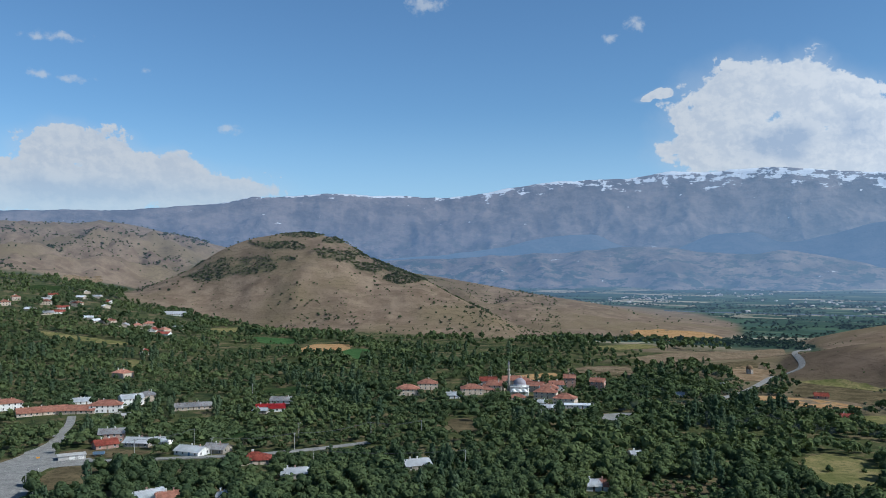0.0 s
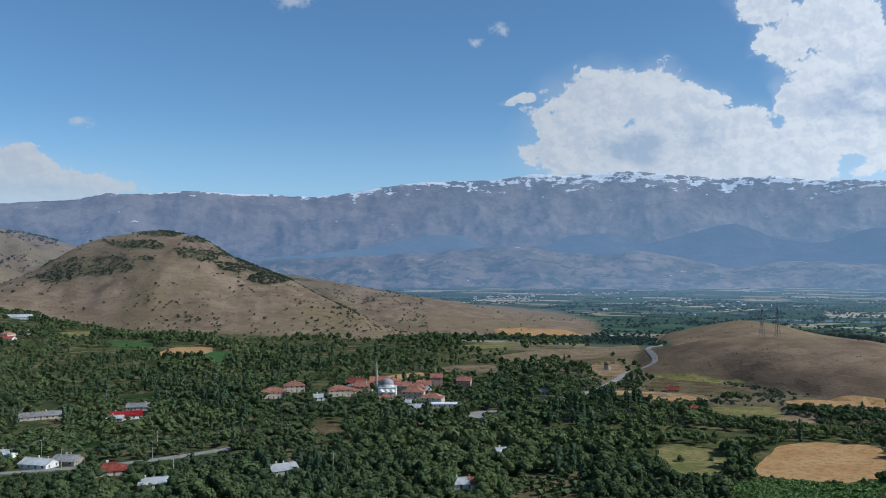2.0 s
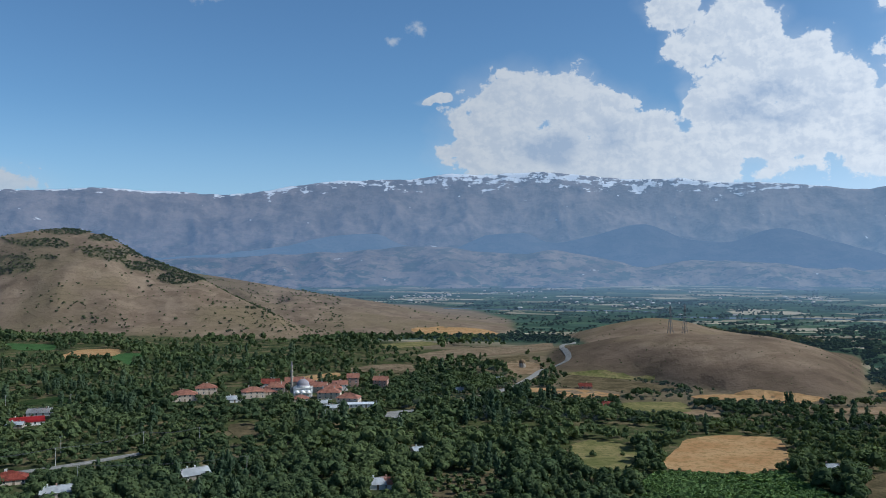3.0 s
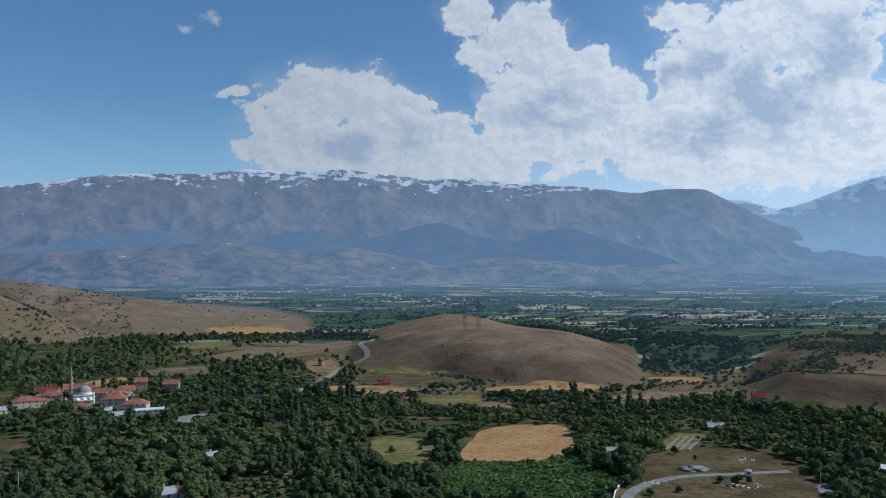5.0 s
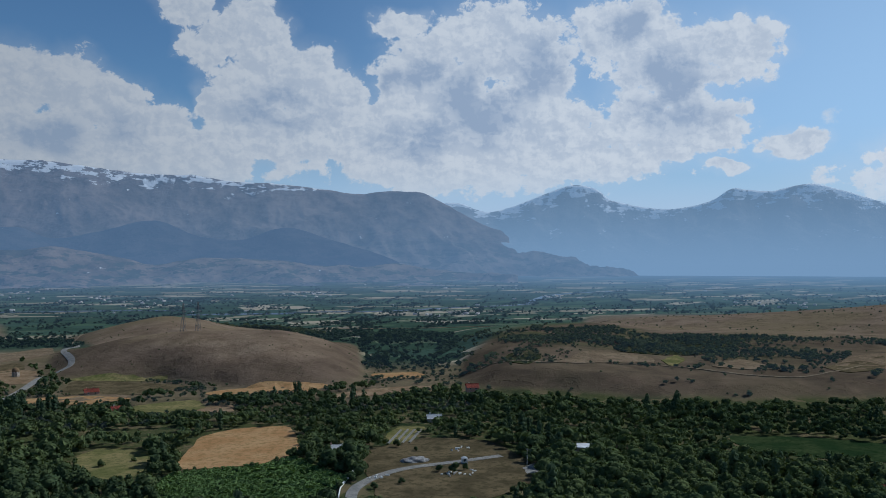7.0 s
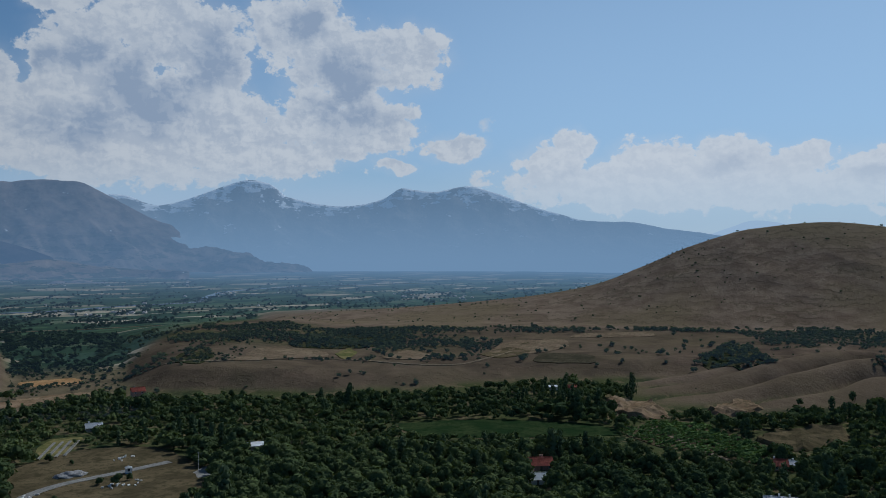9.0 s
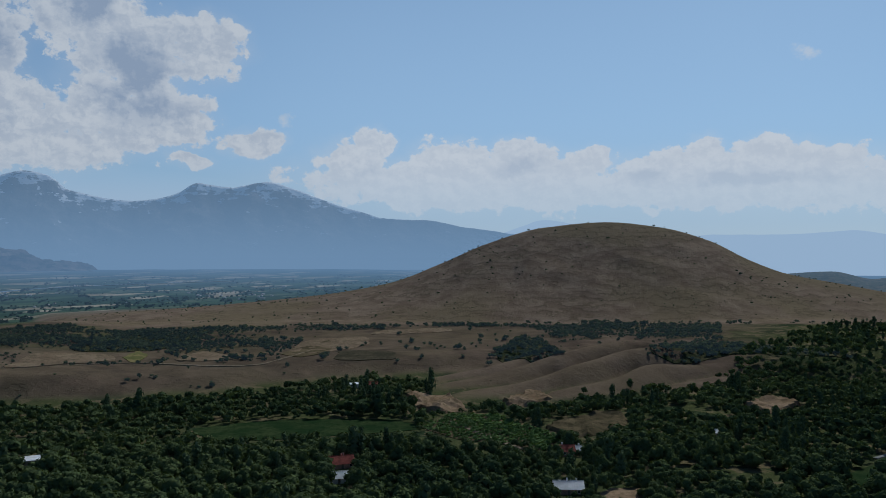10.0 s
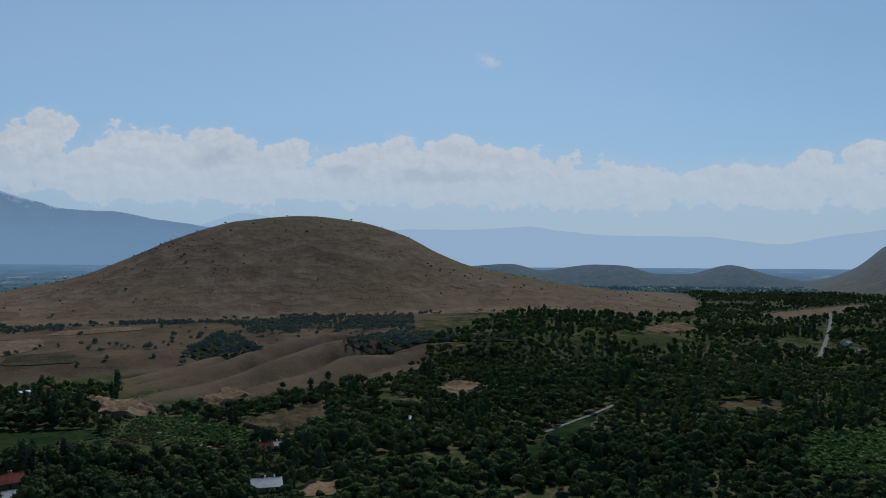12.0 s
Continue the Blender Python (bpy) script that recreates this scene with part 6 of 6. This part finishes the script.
def pylon(x, y, tall, turn):
    """A lattice transmission tower."""
    x, y = x * S, y * S
    home = empty("pylon", pose(x, y, height(x, y) - 0.3, 0, 0, turn), "grey lattice power pylon on a bare hill", "pylon", "pylons on the hill")
    corner = lambda i, s: Vector(((1, 1, -1, -1)[i] * s, (1, -1, -1, 1)[i] * s, 0))
    levels = [(0, 2.6), (tall * 0.3, 1.7), (tall * 0.6, 1.0), (tall, 0.45)]
    for i in range(4):
        bm = bmesh.new()
        for (z0, s0), (z1, s1) in zip(levels, levels[1:]):
            tube(bm, corner(i, s0) + Vector((0, 0, z0)), corner(i, s1) + Vector((0, 0, z1)), 0.2, 0.17, 4)
        part("leg", bm, STEEL, home)
    for i in range(4):
        bm = bmesh.new()
        for (z0, s0), (z1, s1) in zip(levels, levels[1:]):
            for a, b in ((i, (i + 1) % 4), ((i + 1) % 4, i)):
                tube(bm, corner(a, s0) + Vector((0, 0, z0)), corner(b, s1) + Vector((0, 0, z1)), 0.08, 0.08, 3)
        part("lattice", bm, STEEL, home)
    for k, z in enumerate((tall * 0.7, tall * 0.85, tall * 0.98)):
        arm = part("crossarm", tube(tube(bmesh.new(), (0, 0, z + 0.5), (4.2 - k, 0, z), 0.22, 0.1, 4), (0, 0, z + 0.5), (k - 4.2, 0, z), 0.22, 0.1, 4), STEEL, home)
        for s in (-1, 1):
            part("insulator", tube(bmesh.new(), (s * (4.0 - k), 0, z), (s * (4.0 - k), 0, z - 1.2), 0.12, 0.12, 6), LEAD, arm)


pylon(399, 700, 34, 20)
pylon(414, 700, 36, 20)


def lamp_post(x, y, tall=9.5, turn=0.0, name="utility_pole", label="grey concrete utility pole with a street lamp"):
    x, y = x * S, y * S
    home = empty(name, pose(x, y, height(x, y) - 0.2, 0, 0, turn), label, "pole", "utility poles")
    part("pole", tube(bmesh.new(), (0, 0, 0), (0, 0, tall), 0.16, 0.10, 8), CONCRETE, home)
    arm = part("crossarm", boxed(-0.9, 0.9, -0.05, 0.05, tall - 0.6, tall - 0.48), STEEL, home)
    for s in (-0.8, 0, 0.8):
        part("insulator", tube(bmesh.new(), (s, 0, tall - 0.48), (s, 0, tall - 0.2), 0.05, 0.04, 6), WHITEWASH, arm)
    part("lamp_arm", tube(bmesh.new(), (0, 0, tall - 1.2), (0, -1.4, tall - 0.8), 0.05, 0.04, 5), STEEL, home)
    part("lamp_head", boxed(-0.14, 0.14, -1.9, -1.35, tall - 0.9, tall - 0.72, bevel=0.03), STEEL, home)


for x, y in ((-116, 318), (-100, 340), (-88, 322), (-134, 272), (-58, 330), (-30, 352), (-9, 357), (-60, 352), (-46, 300), (8, 300), (45, 385), (-106, 470), (-75, 465), (234, 184), (72, 405)):
    lamp_post(x, y, 9.5, (x * 13) % 90)


def power_line(spots, tall=9.3):
    """Three sagging wires from pole to pole."""
    home = empty("power_line", pose(0, 0, 0), "thin dark wires sagging between utility poles", "wires", "power lines")
    tops = [Vector((x * S, y * S, height(x * S, y * S) + tall)) for x, y in spots]
    for a, b in zip(tops, tops[1:]):
        side = Vector((a.y - b.y, b.x - a.x, 0)).normalized()
        for k in (-0.8, 0.0, 0.8):
            bm = bmesh.new()
            pts = [a.lerp(b, i / 8) + side * k - Vector((0, 0, 1.6 * 4 * (i / 8) * (1 - i / 8))) for i in range(9)]
            for p, q in zip(pts, pts[1:]):
                tube(bm, p, q, 0.03, 0.03, 3)
            part("wire", bm, STEEL, home)


for run in ([(-134, 272), (-116, 318), (-100, 340)], [(-88, 322), (-58, 330), (-30, 352), (-9, 357)], [(-46, 300), (8, 300)], [(45, 385), (72, 405)]):
    power_line(run)


def gravel_mound(x, y):
    x, y = x * S, y * S
    bm = bmesh.new()
    bmesh.ops.create_icosphere(bm, subdivisions=4, radius=1.0)
    for v in bm.verts:
        p = v.co.copy()
        k = 1 + 0.25 * noise.noise(p * 2.1) + 0.08 * noise.noise(p * 7)
        v.co = Vector((p.x * 6.5 * k, p.y * 3.2 * k, max(-0.3, p.z * 2.3 * k)))
    ob = part("gravel_mound", bm, GRAVEL)
    ob.location = (x, y, height(x, y) + 0.2)
    ob.rotation_euler = (0, 0, radians(-35))
    tagged(ob, "grey heap of gravel on the dry pasture", "gravel heap")


gravel_mound(216, 221)


def kiosk(x, y, turn):
    x, y = x * S, y * S
    home = empty("kiosk", pose(x, y, height(x, y) + 0.1, 0, 0, turn), "small white kiosk with a pale blue base by the farm road", "kiosk")
    part("wall", boxed(-1.2, 1.2, -1.2, 1.2, 0.5, 2.7, bevel=0.02), WHITEWASH, home)
    part("base", boxed(-1.35, 1.35, -1.35, 1.35, -0.6, 0.5, bevel=0.03), BLUE, home)
    part("roof", roof_shape("hip", 2.4, 2.4, 0.7, 0.3, 0.08), SHEET, home).location.z = 2.72
    win = hang(CASING, "window", home, 0, -1.2, 1.7)
    hang(PANE, "pane", win, 0, 0, 0)


kiosk(226, 206, -40)


def stone_pile(x, y, count, seed):
    """Pale building stones lying about."""
    x, y = x * S, y * S
    rng = random.Random(seed)
    for i in range(count):
        bm = boxed(-rng.uniform(0.3, 0.9), rng.uniform(0.3, 0.9), -0.25, 0.25, -0.1, rng.uniform(0.25, 0.5), bevel=0.06)
        ob = part("stone", bm, WHITEWASH)
        px, py = x + rng.uniform(-5, 5), y + rng.uniform(-3, 3)
        ob.matrix_basis = pose(px, py, height(px, py) + 0.3, rng.uniform(-6, 6), rng.uniform(-6, 6), rng.uniform(0, 180))
        tagged(ob, "pale loose building stone on dry ground", "stone", "stones on the pasture")


for i, (x, y, c) in enumerate(((192, 214, 10), (212, 199, 12), (216, 195, 8), (241, 222, 12))):
    stone_pile(x, y, c, i)


def tomb(x, y):
    x, y = x * S, y * S
    home = empty("tomb", pose(x, y, height(x, y) - 0.2), "old domed stone tomb on bare ground", "tomb")
    part("wall", tube(bmesh.new(), (0, 0, -1), (0, 0, 5.0), 3.2, 3.0, 8), STONE, home)
    bm = bmesh.new()
    bmesh.ops.create_uvsphere(bm, u_segments=16, v_segments=10, radius=3.0)
    bmesh.ops.translate(bm, verts=bm.verts, vec=(0, 0, 5.0))
    for f in bm.faces:
        f.smooth = True
    part("dome", bm, EARTH, home)
    HOMES.append((x, y, 7))


tomb(207, 570)


def trailer(x, y, turn):
    x, y = x * S, y * S
    home = empty("farm_trailer", pose(x, y, height(x, y) + 0.3, 0, 0, turn), "blue-grey farm trailer parked by the sheds", "trailer")
    body = bmesh.new()
    for a in ((-2.6, 2.6, -1.15, -1.05), (-2.6, 2.6, 1.05, 1.15)):
        box(body, *a, 0.9, 1.9)
    for a in ((-2.7, -2.6), (2.6, 2.7)):
        box(body, *a, -1.15, 1.15, 0.9, 1.9)
    part("side_boards", body, BLUE, home)
    part("bed", boxed(-2.6, 2.6, -1.05, 1.05, 0.8, 0.92), STEEL, home)
    part("drawbar", tube(bmesh.new(), (2.6, 0, 0.7), (4.2, 0, 0.5), 0.07, 0.06, 6), STEEL, home)
    for a in (-1.4, 1.4):
        for b in (-1.2, 1.2):
            wheel = part("wheel", tube(bmesh.new(), (a, b - 0.12, 0.45), (a, b + 0.12, 0.45), 0.45, 0.45, 14), GLASS, home)
            part("rim", tube(bmesh.new(), (a, b - 0.14, 0.45), (a, b + 0.14, 0.45), 0.22, 0.22, 10), STEEL, wheel)


trailer(-131, 322, 10)


def retaining_wall(a, b):
    """A concrete wall with a row of posts along a road's edge."""
    a, b = Vector(a) * S, Vector(b) * S
    n = int((b - a).length / 2.5)
    ang = math.degrees(math.atan2(b.y - a.y, b.x - a.x))
    mid = (a + b) / 2
    home = empty("retaining_wall", pose(mid.x, mid.y, height(mid.x, mid.y), 0, 0, ang), "pale concrete parapet along the village road", "wall")
    half = (b - a).length / 2
    part("footing", boxed(-half, half, -0.25, 0.25, -2.5, 1.0, bevel=0.03), CONCRETE, home)
    part("rail", boxed(-half, half, -0.12, 0.12, 2.0, 2.25, bevel=0.02), CONCRETE, home)
    for i in range(n + 1):
        c = -half + 2 * half * i / n
        part("post", boxed(c - 0.12, c + 0.12, -0.14, 0.14, 1.0, 2.0), CONCRETE, home)


retaining_wall((-126, 258), (-141, 295))


def low_wall(line):
    """A low whitewashed field wall, in straight lengths."""
    home = empty("field_wall", pose(0, 0, 0), "low pale field wall beside the farm road", "wall")
    pts = [Vector(p) * S for p in line]
    for a, b in zip(pts, pts[1:]):
        k = max(1, int((b - a).length / 4))
        for i in range(k):
            p, q = a.lerp(b, i / k), a.lerp(b, (i + 1) / k)
            bm = boxed(-0.02, (q - p).length + 0.02, -0.18, 0.18, -0.6, 0.9, bevel=0.04)
            ob = part("wall_length", bm, WHITEWASH, home)
            ob.matrix_basis = pose(p.x, p.y, height(p.x, p.y) + 0.2, 0, 0, math.degrees(math.atan2(q.y - p.y, q.x - p.x)))


low_wall([(197.3, 231.1), (186.0, 222.0), (174.5, 213.0), (166.0, 204.0)])


def road_sign(x, y):
    x, y = x * S, y * S
    home = empty("road_sign", pose(x, y, height(x, y) + 0.2, 0, 0, 25), "orange warning board on a short post", "sign")
    part("post", tube(bmesh.new(), (0, 0, -0.3), (0, 0, 1.4), 0.05, 0.05, 8), STEEL, home)
    part("board", boxed(-0.7, 0.7, -0.04, 0.04, 1.0, 1.8, bevel=0.02), ORANGE, home)


road_sign(-150.5, 314.5)

# ------------------------------------------------------------------ vines


def vineyard(outline, gap, turn, seed, high=1.3, along=1.5, mat=VINE, what="vines", label="green vine rows of a vineyard"):
    """Rows of vines over a plot."""
    rng = np.random.default_rng(seed)
    tufts = [crown(rng, 14, 2, 0.5, "cone") for _ in range(3)]
    c, s = math.cos(turn), math.sin(turn)
    outline = [(x * S, y * S) for x, y in outline]
    xs, ys = np.array(outline).T
    mx, my, reach = xs.mean(), ys.mean(), 85
    u, v = np.meshgrid(np.arange(-reach, reach, along), np.arange(-reach, reach, gap))
    u = u + rng.uniform(-0.4, 0.4, u.shape)
    v = v + rng.uniform(-0.2, 0.2, v.shape)
    x, y = (mx + u * c - v * s).ravel(), (my + u * s + v * c).ravel()
    ok = inside(x, y, outline) & (rng.random(len(x)) < 0.9)
    x, y = x[ok], y[ok]
    rows = rows_of(x, y, heights(x, y) + 0.3, rng, 3, None, high * 0.9, high * 1.3)
    rows[:, 3] *= 1.5
    a, f, t = spread(rows, tufts)
    stuff(what, a, f, t, mat, label, what)


vineyard(vineyard_outline, 2.4, 0.75, 1)
vineyard(vine_slope_outline, 4.6, 2.6, 2, 1.6)
vineyard([(-124, 392), (-104, 402), (-85, 368), (-92, 343), (-109, 352)], 5.0, 1.2, 4, 2.6, 2.4, LEAF, "orchard", "rows of small leafy orchard trees")
vineyard(vine_near_outline, 4.4, 0.9, 3, 1.8)
vineyard(young_orchard_outline, 6.5, 0.5, 6, 2.6, 5.0, LEAF, "orchard", "young orchard trees on dry grass")


def plain_village():
    """Far houses strewn over the plain, too small to tell apart singly."""
    rng = np.random.default_rng(5)
    verts, faces, k = [], [], 0
    for i in range(330):
        az, r = radians(rng.uniform(0, 126)), 2000 * 1.7 ** rng.random()
        if i % 3:
            c = rng.integers(0, 14)
            az, r = radians((8, 14, 19, 24, 28, 33, 38, 47, 55, 62, 69, 108, 114, 120)[c] + rng.normal(0, 1.2)), (2300, 2700, 2900, 2600, 2400, 1500, 2700, 1900, 2500, 1500, 2300, 2100, 1900, 1750)[c] + rng.normal(0, 60)
        x, y = r * math.sin(az), r * math.cos(az)
        z, over = land(np.array([x]), np.array([y]))
        z = float(z[0])
        if max(float(o[0]) for o in over.values()) > 0.05:
            continue
        w, d, h, t = rng.uniform(5, 13), rng.uniform(4, 7), rng.uniform(1.8, 3.2), rng.uniform(0, math.pi)
        p = np.array([(-w, -d, -2), (w, -d, -2), (w, d, -2), (-w, d, -2), (-w, -d, 2 * h), (w, -d, 2 * h), (w, d, 2 * h), (-w, d, 2 * h), (-w, 0, 2 * h + d * 0.5), (w, 0, 2 * h + d * 0.5)]) / 2
        c, s = math.cos(t), math.sin(t)
        verts.append(np.stack([x + p[:, 0] * c - p[:, 1] * s, y + p[:, 0] * s + p[:, 1] * c, z + p[:, 2]], -1))
        faces.append(np.array([(0, 1, 5, 4), (1, 2, 6, 5), (2, 3, 7, 6), (3, 0, 4, 7), (4, 5, 9, 8), (6, 7, 8, 9), (4, 8, 7, 7), (5, 6, 9, 9)])[:6] + k)
        k += 10
    me = mesh_of("far_houses", np.concatenate(verts), np.concatenate(faces), FAR_WALL)
    tagged(new("far_houses", me), "pale far houses strewn over the plain", "houses", "", "stuff")


plain_village()
plant_woods()
